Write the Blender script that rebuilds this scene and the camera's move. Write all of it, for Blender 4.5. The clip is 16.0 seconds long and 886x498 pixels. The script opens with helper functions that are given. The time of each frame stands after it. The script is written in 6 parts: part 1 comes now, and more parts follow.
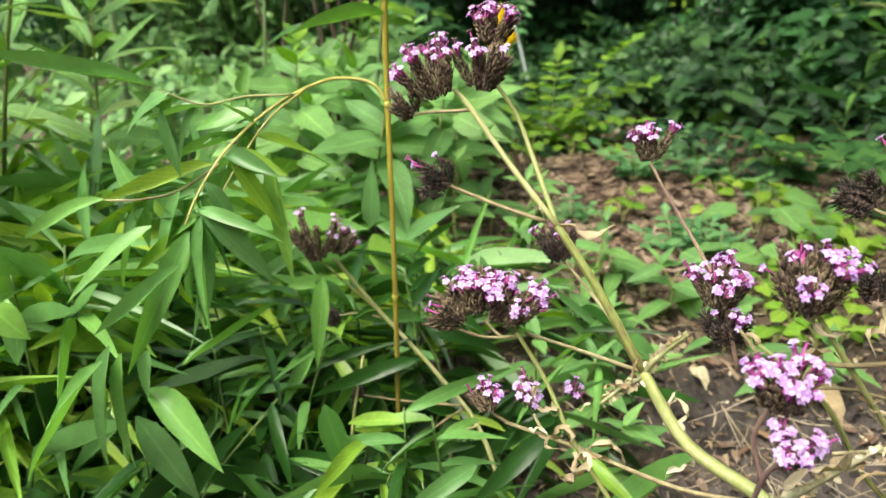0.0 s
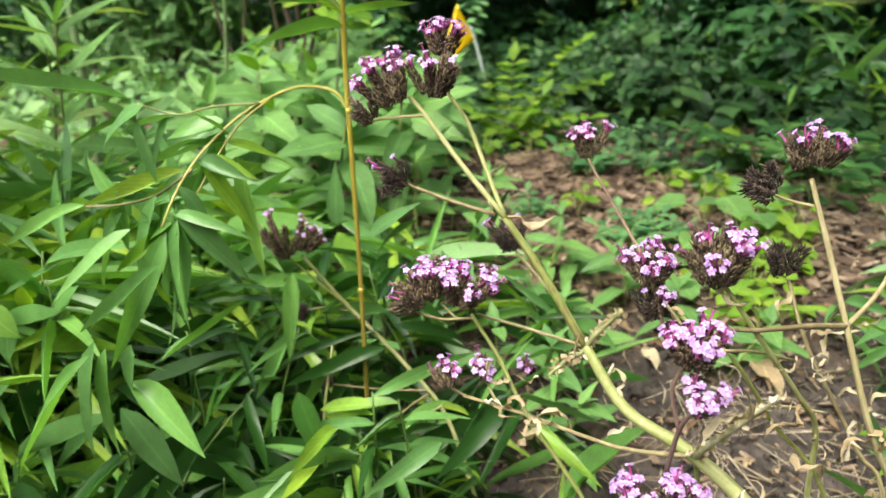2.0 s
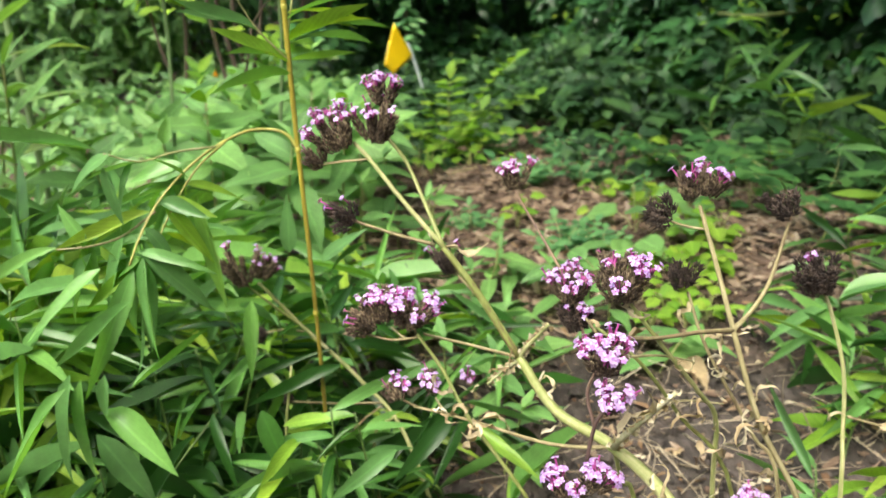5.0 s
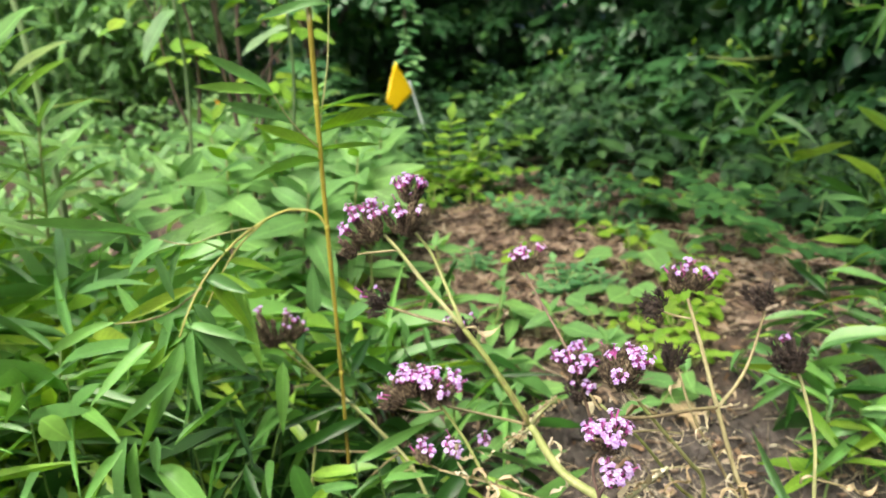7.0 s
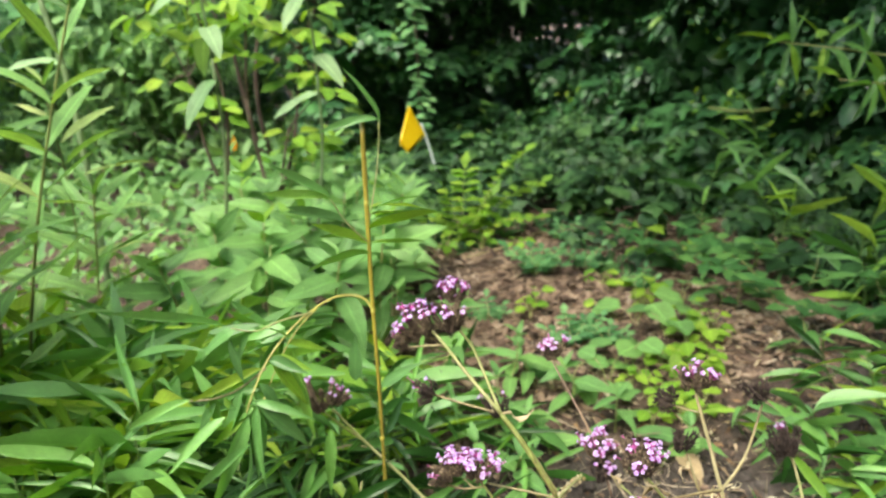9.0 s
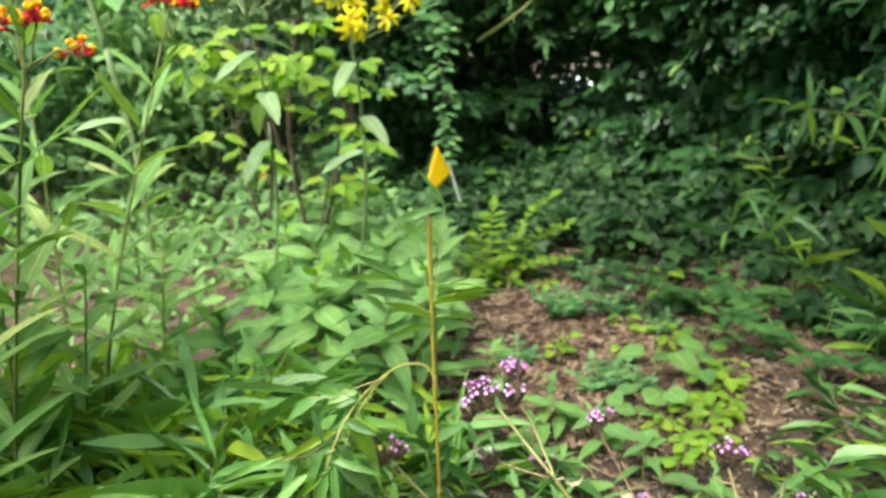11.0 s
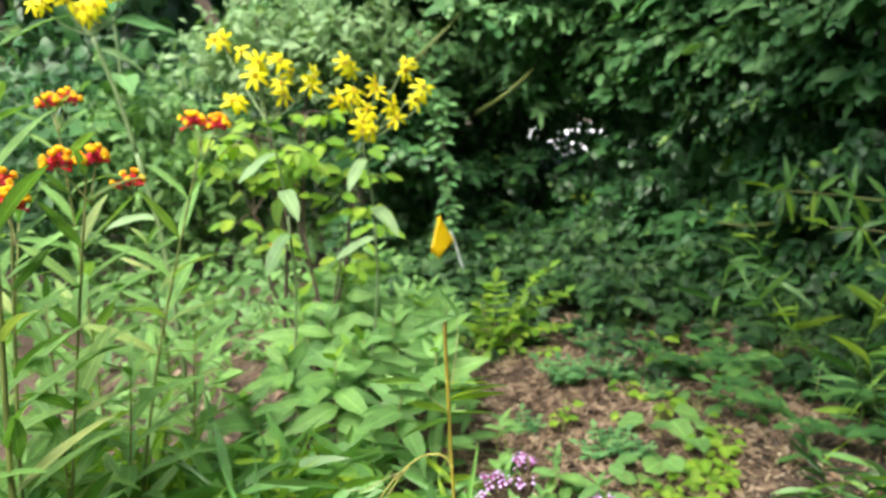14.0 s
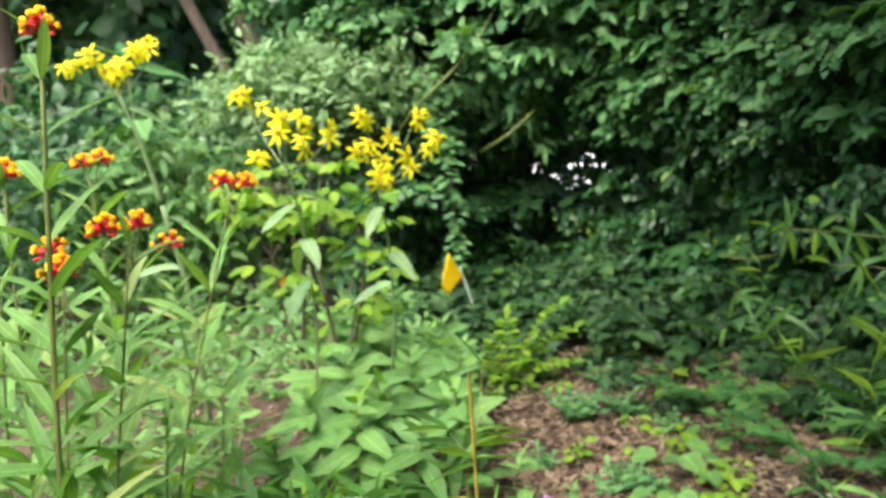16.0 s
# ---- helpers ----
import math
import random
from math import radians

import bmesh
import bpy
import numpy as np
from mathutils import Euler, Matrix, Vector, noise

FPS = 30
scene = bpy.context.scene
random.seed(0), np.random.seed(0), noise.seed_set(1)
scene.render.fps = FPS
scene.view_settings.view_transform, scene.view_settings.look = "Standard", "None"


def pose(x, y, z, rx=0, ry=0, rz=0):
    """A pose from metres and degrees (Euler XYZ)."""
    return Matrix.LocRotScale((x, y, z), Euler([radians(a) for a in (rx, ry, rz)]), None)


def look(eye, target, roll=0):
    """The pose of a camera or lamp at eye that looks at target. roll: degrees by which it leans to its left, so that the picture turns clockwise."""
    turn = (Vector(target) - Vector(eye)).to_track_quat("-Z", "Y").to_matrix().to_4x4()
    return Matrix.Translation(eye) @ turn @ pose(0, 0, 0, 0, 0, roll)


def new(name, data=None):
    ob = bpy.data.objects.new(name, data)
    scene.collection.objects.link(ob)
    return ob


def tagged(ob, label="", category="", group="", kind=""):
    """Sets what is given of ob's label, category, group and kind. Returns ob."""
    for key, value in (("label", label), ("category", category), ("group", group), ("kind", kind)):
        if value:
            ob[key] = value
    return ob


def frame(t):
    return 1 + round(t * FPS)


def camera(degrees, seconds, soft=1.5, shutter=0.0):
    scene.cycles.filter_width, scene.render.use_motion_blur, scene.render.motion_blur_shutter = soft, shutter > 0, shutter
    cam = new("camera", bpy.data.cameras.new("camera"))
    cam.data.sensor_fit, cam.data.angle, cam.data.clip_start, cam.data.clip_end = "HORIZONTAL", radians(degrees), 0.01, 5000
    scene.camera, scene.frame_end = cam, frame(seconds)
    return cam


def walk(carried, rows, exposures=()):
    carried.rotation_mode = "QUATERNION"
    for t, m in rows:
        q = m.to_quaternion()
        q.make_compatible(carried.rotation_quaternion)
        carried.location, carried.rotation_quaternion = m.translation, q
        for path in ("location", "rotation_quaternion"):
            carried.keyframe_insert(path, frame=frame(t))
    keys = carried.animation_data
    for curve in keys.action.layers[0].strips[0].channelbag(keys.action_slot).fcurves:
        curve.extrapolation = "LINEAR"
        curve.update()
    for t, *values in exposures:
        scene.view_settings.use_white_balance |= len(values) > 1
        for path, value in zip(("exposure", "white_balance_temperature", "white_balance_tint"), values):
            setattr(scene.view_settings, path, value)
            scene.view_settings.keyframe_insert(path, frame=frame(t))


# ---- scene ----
cam = camera(57.8, 16.0)
cam.data.dof.use_dof, cam.data.dof.focus_distance, cam.data.dof.aperture_fstop = True, 0.36, 16.0
PATH = [
    (0, (0.007, -0.03, 0.353), (-0.02, 1.876, -0.253), -2.2),
    (0.5, (0.007, -0.04, 0.355), (-0.004, 1.866, -0.251), -2.4),
    (1, (0.008, -0.049, 0.358), (0.019, 1.857, -0.249), -2.5),
    (1.5, (0.009, -0.06, 0.360), (0.042, 1.845, -0.249), -2.7),
    (2, (0.01, -0.07, 0.362), (0.07, 1.833, -0.251), -3.1),
    (2.5, (0.012, -0.08, 0.364), (0.102, 1.821, -0.252), -3.5),
    (3, (0.013, -0.09, 0.368), (0.132, 1.808, -0.250), -3.7),
    (3.5, (0.013, -0.098, 0.372), (0.166, 1.797, -0.248), -3.7),
    (5.8, (0.004, -0.138, 0.411), (0.204, 1.763, -0.176), -4.5),
    (6, (0.002, -0.144, 0.418), (0.204, 1.758, -0.165), -4.5),
    (6.5, (-0.003, -0.156, 0.434), (0.204, 1.75, -0.137), -4.2),
    (7, (-0.01, -0.168, 0.453), (0.202, 1.739, -0.112), -4.2),
    (7.5, (-0.017, -0.182, 0.473), (0.197, 1.727, -0.083), -4.3),
    (8, (-0.025, -0.197, 0.495), (0.19, 1.715, -0.051), -4.0),
    (8.5, (-0.034, -0.214, 0.518), (0.182, 1.701, -0.018), -3.8),
    (9, (-0.044, -0.229, 0.538), (0.171, 1.689, 0.014), -3.8),
    (11.5, (-0.104, -0.312, 0.643), (0.087, 1.623, 0.178), -3.3),
    (12, (-0.108, -0.327, 0.659), (0.081, 1.614, 0.219), -3.7),
    (12.5, (-0.111, -0.342, 0.676), (0.081, 1.603, 0.252), -4.0),
    (13, (-0.112, -0.357, 0.691), (0.084, 1.591, 0.287), -4.2),
    (13.5, (-0.112, -0.372, 0.704), (0.086, 1.581, 0.319), -4.5),
    (14, (-0.116, -0.383, 0.716), (0.09, 1.57, 0.341), -4.6),
    (14.5, (-0.117, -0.395, 0.728), (0.093, 1.563, 0.377), -5.3),
    (15, (-0.123, -0.409, 0.739), (0.094, 1.551, 0.404), -5.7),
    (15.5, (-0.131, -0.418, 0.748), (0.089, 1.544, 0.425), -5.7),
    (16, (-0.143, -0.431, 0.761), (0.065, 1.534, 0.452), -5.7),
]
walk(cam, [(t, look(eye, target, roll)) for t, eye, target, roll in PATH], [(0.0, 1.44, 6400, 6), (16.0, 1.44, 6400, 6)])

# ---- world and light ----
world = bpy.data.worlds.new("world")
scene.world = world
world.use_nodes = True
wn = world.node_tree
sky = wn.nodes.new("ShaderNodeTexSky")
sky.sky_type = "NISHITA"
sky.sun_disc = False
SUN_ELEV, SUN_ROT = radians(57), radians(212)
sky.sun_elevation, sky.sun_rotation = SUN_ELEV, SUN_ROT
sky.air_density, sky.dust_density, sky.ozone_density = 1.0, 8.0, 1.0
wn.links.new(sky.outputs["Color"], wn.nodes["Background"].inputs["Color"])
wn.nodes["Background"].inputs["Strength"].default_value = 0.15
sun = new("sun", bpy.data.lights.new("sun", "SUN"))
sun.data.energy, sun.data.angle, sun.data.color = 1.5, radians(50), (1.0, 0.96, 0.88)
sun_way = Vector((math.sin(SUN_ROT) * math.cos(SUN_ELEV), math.cos(SUN_ROT) * math.cos(SUN_ELEV), math.sin(SUN_ELEV)))
sun.matrix_basis = look(sun_way * 20, (0, 0, 0))

# ---- materials ----
def graph(name):
    m = bpy.data.materials.new(name)
    m.use_nodes = True
    t = m.node_tree
    bsdf = t.nodes["Principled BSDF"]
    return m, t, bsdf, t.nodes["Material Output"]


def node(t, kind, **sets):
    n = t.nodes.new(kind)
    for k, v in sets.items():
        if k in n.inputs:
            n.inputs[k].default_value = v
    return n


def math_node(t, op, a, b=None):
    n = t.nodes.new("ShaderNodeMath")
    n.operation = op
    for i, v in enumerate((a, b)):
        if v is None:
            continue
        if isinstance(v, (int, float)):
            n.inputs[i].default_value = v
        else:
            t.links.new(v, n.inputs[i])
    return n.outputs[0]


def ramp(t, fac, stops):
    r = t.nodes.new("ShaderNodeValToRGB")
    while len(r.color_ramp.elements) < len(stops):
        r.color_ramp.elements.new(0.5)
    for e, (p, c) in zip(r.color_ramp.elements, stops):
        e.position, e.color = p, (*c, 1)
    t.links.new(fac, r.inputs["Fac"])
    return r.outputs["Color"]


def mix_rgb(t, mode, fac, a, b):
    n = t.nodes.new("ShaderNodeMix")
    n.data_type, n.blend_type = "RGBA", mode
    for sock, v in ((n.inputs["Factor"], fac), (n.inputs["A"], a), (n.inputs["B"], b)):
        if isinstance(v, (int, float)):
            sock.default_value = v
        elif isinstance(v, tuple):
            sock.default_value = (*v, 1)
        else:
            t.links.new(v, sock)
    return n.outputs["Result"]


def chance(t):
    """A value between 0 and 1 that differs from leaf to leaf."""
    o, g = t.nodes.new("ShaderNodeObjectInfo"), t.nodes.new("ShaderNodeNewGeometry")
    return math_node(t, "FRACT", math_node(t, "ADD", o.outputs["Random"], g.outputs["Random Per Island"]))


def leaf_material(name, stops, rough=0.42, through_light=0.3, veins=0.0, rib=0.35, blotch=0.35, gloss=0.3):
    m, t, bsdf, out = graph(name)
    col = ramp(t, chance(t), stops)
    tc, place = t.nodes.new("ShaderNodeTexCoord"), t.nodes.new("ShaderNodeNewGeometry")
    n1 = node(t, "ShaderNodeTexNoise", Scale=35.0, Detail=3.0)
    t.links.new(place.outputs["Position"], n1.inputs["Vector"])
    n2 = node(t, "ShaderNodeTexNoise", Scale=260.0, Detail=2.0)
    t.links.new(place.outputs["Position"], n2.inputs["Vector"])
    both = math_node(t, "ADD", math_node(t, "MULTIPLY", n1.outputs["Fac"], 0.7), math_node(t, "MULTIPLY", n2.outputs["Fac"], 0.3))
    shade = math_node(t, "ADD", math_node(t, "MULTIPLY", math_node(t, "SUBTRACT", both, 0.5), blotch * 3), 1.0)
    sep = t.nodes.new("ShaderNodeSeparateXYZ")
    t.links.new(tc.outputs["UV"], sep.inputs[0])
    off = math_node(t, "ABSOLUTE", math_node(t, "SUBTRACT", sep.outputs["X"], 0.5))
    ribs = math_node(t, "MULTIPLY", math_node(t, "LESS_THAN", off, 0.045), rib)
    lines = math_node(t, "MULTIPLY", math_node(t, "SINE", math_node(t, "MULTIPLY", sep.outputs["X"], 75.0)), veins)
    slant = math_node(t, "SINE", math_node(t, "MULTIPLY", math_node(t, "SUBTRACT", sep.outputs["Y"], math_node(t, "MULTIPLY", off, 0.6)), 60.0))
    side = math_node(t, "MULTIPLY", slant, 0.0 if veins else 0.06)
    shade = math_node(t, "ADD", math_node(t, "ADD", shade, ribs), math_node(t, "ADD", lines, side))
    grey = t.nodes.new("ShaderNodeCombineColor")
    for i in range(3):
        t.links.new(shade, grey.inputs[i])
    col = mix_rgb(t, "MULTIPLY", 1.0, col, grey.outputs[0])
    t.links.new(col, bsdf.inputs["Base Color"])
    bsdf.inputs["Roughness"].default_value, bsdf.inputs["Specular IOR Level"].default_value = rough, gloss
    bump = node(t, "ShaderNodeBump", Strength=0.25, Distance=0.001)
    t.links.new(math_node(t, "ADD", both, math_node(t, "ADD", lines, side)), bump.inputs["Height"])
    t.links.new(bump.outputs[0], bsdf.inputs["Normal"])
    tr = t.nodes.new("ShaderNodeBsdfTranslucent")
    t.links.new(mix_rgb(t, "MULTIPLY", 1.0, col, (1.4, 1.5, 0.5)), tr.inputs["Color"])
    mx = node(t, "ShaderNodeMixShader", Fac=through_light)
    t.links.new(bsdf.outputs[0], mx.inputs[1])
    t.links.new(tr.outputs[0], mx.inputs[2])
    t.links.new(mx.outputs[0], out.inputs["Surface"])
    return m


def rough_material(name, stops, scale=60.0, rough=0.8, bump=0.4, stretch=(1, 1, 1), distance=0.002, metal=0.0, streak=0.0):
    m, t, bsdf, out = graph(name)
    place, mp = t.nodes.new("ShaderNodeNewGeometry"), t.nodes.new("ShaderNodeMapping")
    mp.inputs["Scale"].default_value = stretch
    t.links.new(place.outputs["Position"], mp.inputs["Vector"])
    n1 = node(t, "ShaderNodeTexNoise", Scale=scale, Detail=6.0, Roughness=0.65)
    n2 = node(t, "ShaderNodeTexNoise", Scale=scale * 0.17, Detail=3.0)
    for n in (n1, n2):
        t.links.new(mp.outputs[0], n.inputs["Vector"])
    fac = math_node(t, "ADD", math_node(t, "MULTIPLY", n1.outputs["Fac"], 0.6), math_node(t, "MULTIPLY", n2.outputs["Fac"], 0.4))
    fac = math_node(t, "ADD", fac, math_node(t, "MULTIPLY", math_node(t, "SUBTRACT", chance(t), 0.5), 0.3))
    if streak:
        tc, along, shift = t.nodes.new("ShaderNodeTexCoord"), t.nodes.new("ShaderNodeMapping"), t.nodes.new("ShaderNodeCombineXYZ")
        along.inputs["Scale"].default_value = (7.0, 3.0, 1.0)
        t.links.new(math_node(t, "MULTIPLY", chance(t), 40.0), shift.inputs["Z"])
        t.links.new(shift.outputs[0], along.inputs["Location"])
        t.links.new(tc.outputs["UV"], along.inputs["Vector"])
        lines = node(t, "ShaderNodeTexNoise", Scale=1.0, Detail=5.0, Roughness=0.7)
        t.links.new(along.outputs[0], lines.inputs["Vector"])
        fac = math_node(t, "ADD", fac, math_node(t, "MULTIPLY", math_node(t, "SUBTRACT", lines.outputs["Fac"], 0.5), streak))
    t.links.new(ramp(t, fac, stops), bsdf.inputs["Base Color"])
    bsdf.inputs["Roughness"].default_value, bsdf.inputs["Metallic"].default_value = rough, metal
    b = node(t, "ShaderNodeBump", Strength=bump, Distance=distance)
    t.links.new(n1.outputs["Fac"], b.inputs["Height"])
    t.links.new(b.outputs[0], bsdf.inputs["Normal"])
    return m


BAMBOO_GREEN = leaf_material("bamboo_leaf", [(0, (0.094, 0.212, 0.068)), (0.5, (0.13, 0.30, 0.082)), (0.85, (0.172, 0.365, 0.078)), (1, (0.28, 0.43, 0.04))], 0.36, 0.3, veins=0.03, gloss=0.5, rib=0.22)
# darker copy of the bamboo leaf, shade painted into its colour
BAMBOO_SHADED = leaf_material("bamboo_leaf_shaded", [(0, (0.016, 0.054, 0.010)), (0.6, (0.026, 0.088, 0.014)), (1, (0.044, 0.128, 0.017))], 0.38, 0.27, veins=0.03, gloss=0.45, rib=0.22)
BROAD_GREEN = leaf_material("broad_leaf", [(0, (0.104, 0.226, 0.07)), (0.5, (0.142, 0.295, 0.088)), (1, (0.188, 0.36, 0.1))], 0.5, 0.3, rib=0.3)
YELLOW_GREEN = leaf_material("young_leaf", [(0, (0.125, 0.27, 0.03)), (0.6, (0.185, 0.335, 0.034)), (1, (0.265, 0.39, 0.05))], 0.5, 0.35, rib=0.25)
MILK_GREEN = leaf_material("milkweed_leaf", [(0, (0.105, 0.23, 0.06)), (0.6, (0.16, 0.31, 0.088)), (0.9, (0.21, 0.345, 0.105)), (1, (0.30, 0.36, 0.13))], 0.5, 0.3, rib=0.5)
GREY_GREEN = leaf_material("grey_leaf", [(0, (0.12, 0.225, 0.095)), (0.6, (0.19, 0.32, 0.145)), (1, (0.28, 0.41, 0.215))], 0.55, 0.25)
IVY_DARK = leaf_material("hedge_leaf", [(0, (0.022, 0.078, 0.028)), (0.5, (0.036, 0.116, 0.036)), (0.95, (0.058, 0.165, 0.046)), (1, (0.16, 0.3, 0.05))], 0.4, 0.2, rib=0.2, gloss=0.5)
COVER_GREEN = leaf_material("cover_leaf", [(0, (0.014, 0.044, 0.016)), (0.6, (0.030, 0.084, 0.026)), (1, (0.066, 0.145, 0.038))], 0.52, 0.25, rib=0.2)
MID_GREEN = leaf_material("woodland_leaf", [(0, (0.078, 0.18, 0.06)), (0.6, (0.125, 0.26, 0.085)), (1, (0.185, 0.34, 0.11))], 0.5, 0.28, rib=0.2)
VETCH_GREEN = leaf_material("vetch_leaf", [(0, (0.035, 0.105, 0.03)), (0.6, (0.06, 0.165, 0.045)), (1, (0.1, 0.225, 0.055))], 0.5, 0.25, rib=0.2)
BLUE_GREEN = leaf_material("blue_leaf", [(0, (0.049, 0.146, 0.054)), (0.6, (0.095, 0.231, 0.079)), (1, (0.150, 0.297, 0.114))], 0.5, 0.2)
DRY_LEAF = leaf_material("dry_leaf", [(0.0, (0.3, 0.22, 0.12)), (0.6, (0.48, 0.42, 0.28)), (1.0, (0.61, 0.56, 0.44))], 0.75, 0.15, blotch=0.6)
YELLOW_PETAL = leaf_material("yellow_petal", [(0, (0.697, 0.617, 0.009)), (1, (0.765, 0.756, 0.017))], 0.5, 0.3, rib=0.0, blotch=0.1)
PINK_PETAL = leaf_material("pink_petal", [(0, (0.37, 0.19, 0.56)), (0.5, (0.49, 0.33, 0.69)), (1, (0.64, 0.52, 0.80))], 0.55, 0.25, rib=0.0, blotch=0.15)
MAGENTA_TUBE = leaf_material("magenta_tube", [(0.0, (0.30, 0.04, 0.22)), (1.0, (0.5, 0.1, 0.38))], 0.55, 0.15, rib=0.0)
RED_PETAL = leaf_material("red_petal", [(0, (0.60, 0.025, 0.045)), (0.6, (0.74, 0.05, 0.04)), (1, (0.62, 0.03, 0.13))], 0.5, 0.2, rib=0.0, blotch=0.15)
ORANGE_HOOD = leaf_material("orange_hood", [(0, (0.93, 0.42, 0.010)), (0.5, (0.95, 0.58, 0.012)), (1, (0.95, 0.70, 0.020))], 0.45, 0.2, rib=0.0, blotch=0.1)
CALYX = rough_material("calyx", [(0.28, (0.025, 0.016, 0.012)), (0.5, (0.10, 0.07, 0.045)), (0.66, (0.21, 0.165, 0.095)), (0.8, (0.38, 0.31, 0.2))], 400.0, 0.85)
DEAD_CALYX = rough_material("dead_calyx", [(0.3, (0.018, 0.013, 0.011)), (0.55, (0.05, 0.034, 0.026)), (0.75, (0.11, 0.078, 0.055))], 400.0, 0.9)
WITHERED = rough_material("withered_leaf", [(0.3, (0.2, 0.22, 0.08)), (0.5, (0.34, 0.36, 0.17)), (0.7, (0.55, 0.52, 0.36))], 260.0, 0.8, 0.6, (1, 1, 1), 0.001)
CULM_GREEN = rough_material("young_culm", [(0.3, (0.05, 0.1, 0.02)), (0.7, (0.12, 0.2, 0.045))], 60.0, 0.5, 0.2)
DISC_BROWN = rough_material("flower_disc", [(0.3, (0.62, 0.42, 0.015)), (0.7, (0.8, 0.66, 0.03))], 500.0, 0.8)
STEM_GREEN = rough_material("green_stem", [(0.2, (0.13, 0.10, 0.045)), (0.33, (0.18, 0.215, 0.048)), (0.5, (0.26, 0.3, 0.1)), (0.66, (0.34, 0.345, 0.15)), (0.8, (0.44, 0.41, 0.25))], 220.0, 0.6, 0.5, (1, 1, 0.3), 0.0008, streak=0.9)
STEM_TAN = rough_material("tan_stem", [(0.3, (0.153, 0.117, 0.059)), (0.5, (0.28, 0.25, 0.12)), (0.7, (0.41, 0.375, 0.22))], 220.0, 0.7, 0.5, (1, 1, 0.3), 0.0008, streak=0.9)
STRAW = rough_material("straw", [(0.3, (0.17, 0.13, 0.085)), (0.5, (0.3, 0.25, 0.165)), (0.7, (0.47, 0.41, 0.3))], 220.0, 0.8, 0.4, (1, 1, 0.3), 0.0008)
STEM_PURPLE = rough_material("purple_stem", [(0.3, (0.07, 0.04, 0.04)), (0.55, (0.14, 0.09, 0.07)), (0.75, (0.24, 0.17, 0.1))], 110.0, 0.7)
STEM_DARK = rough_material("dark_stem", [(0.3, (0.07, 0.1, 0.02)), (0.55, (0.15, 0.19, 0.045)), (0.75, (0.25, 0.26, 0.08))], 60.0, 0.65, 0.3, (1, 1, 0.2))
STEM_PALE = rough_material("pale_stem", [(0.3, (0.13, 0.21, 0.09)), (0.7, (0.22, 0.31, 0.14))], 60.0, 0.6)
ARCH_STEM = rough_material("arching_branch", [(0.3, (0.24, 0.245, 0.045)), (0.5, (0.345, 0.345, 0.075)), (0.7, (0.43, 0.42, 0.14))], 70.0, 0.45, 0.15)
CANE = rough_material("cane", [(0.18, (0.11, 0.06, 0.017)), (0.32, (0.2, 0.165, 0.024)), (0.5, (0.335, 0.295, 0.038)), (0.7, (0.42, 0.39, 0.075))], 70.0, 0.4, 0.15, (1, 1, 0.1))
BARK = rough_material("bark", [(0.3, (0.05, 0.035, 0.028)), (0.55, (0.11, 0.08, 0.06)), (0.75, (0.18, 0.14, 0.11))], 28.0, 0.9, 0.8, (1, 1, 0.25), 0.01)
CHIP = rough_material("wood_chip", [(0.25, (0.037, 0.024, 0.017)), (0.43, (0.110, 0.071, 0.046)), (0.58, (0.235, 0.167, 0.113)), (0.78, (0.461, 0.388, 0.290))], 55.0, 0.85, 0.5, (1, 0.25, 1))
LITTER = leaf_material("leaf_litter", [(0.0, (0.105, 0.060, 0.034)), (0.6, (0.210, 0.135, 0.075)), (1.0, (0.315, 0.247, 0.173))], 0.85, 0.1, blotch=0.6)
FLAG_YELLOW = rough_material("flag_plastic", [(0.3, (0.84, 0.56, 0.006)), (0.7, (0.88, 0.64, 0.01))], 20.0, 0.4, 0.05)
TAG_ORANGE = rough_material("orange_tag", [(0.3, (0.7, 0.3, 0.01)), (0.7, (0.8, 0.36, 0.01))], 20.0, 0.45, 0.05)
WIRE = rough_material("galvanised_wire", [(0.3, (0.40, 0.46, 0.48)), (0.7, (0.54, 0.59, 0.61))], 120.0, 0.45, 0.1, metal=0.2)
PALE_BACKING = rough_material("pale_backing", [(0.3, (0.68, 0.68, 0.66)), (0.7, (0.8, 0.8, 0.78))], 12.0, 0.9)


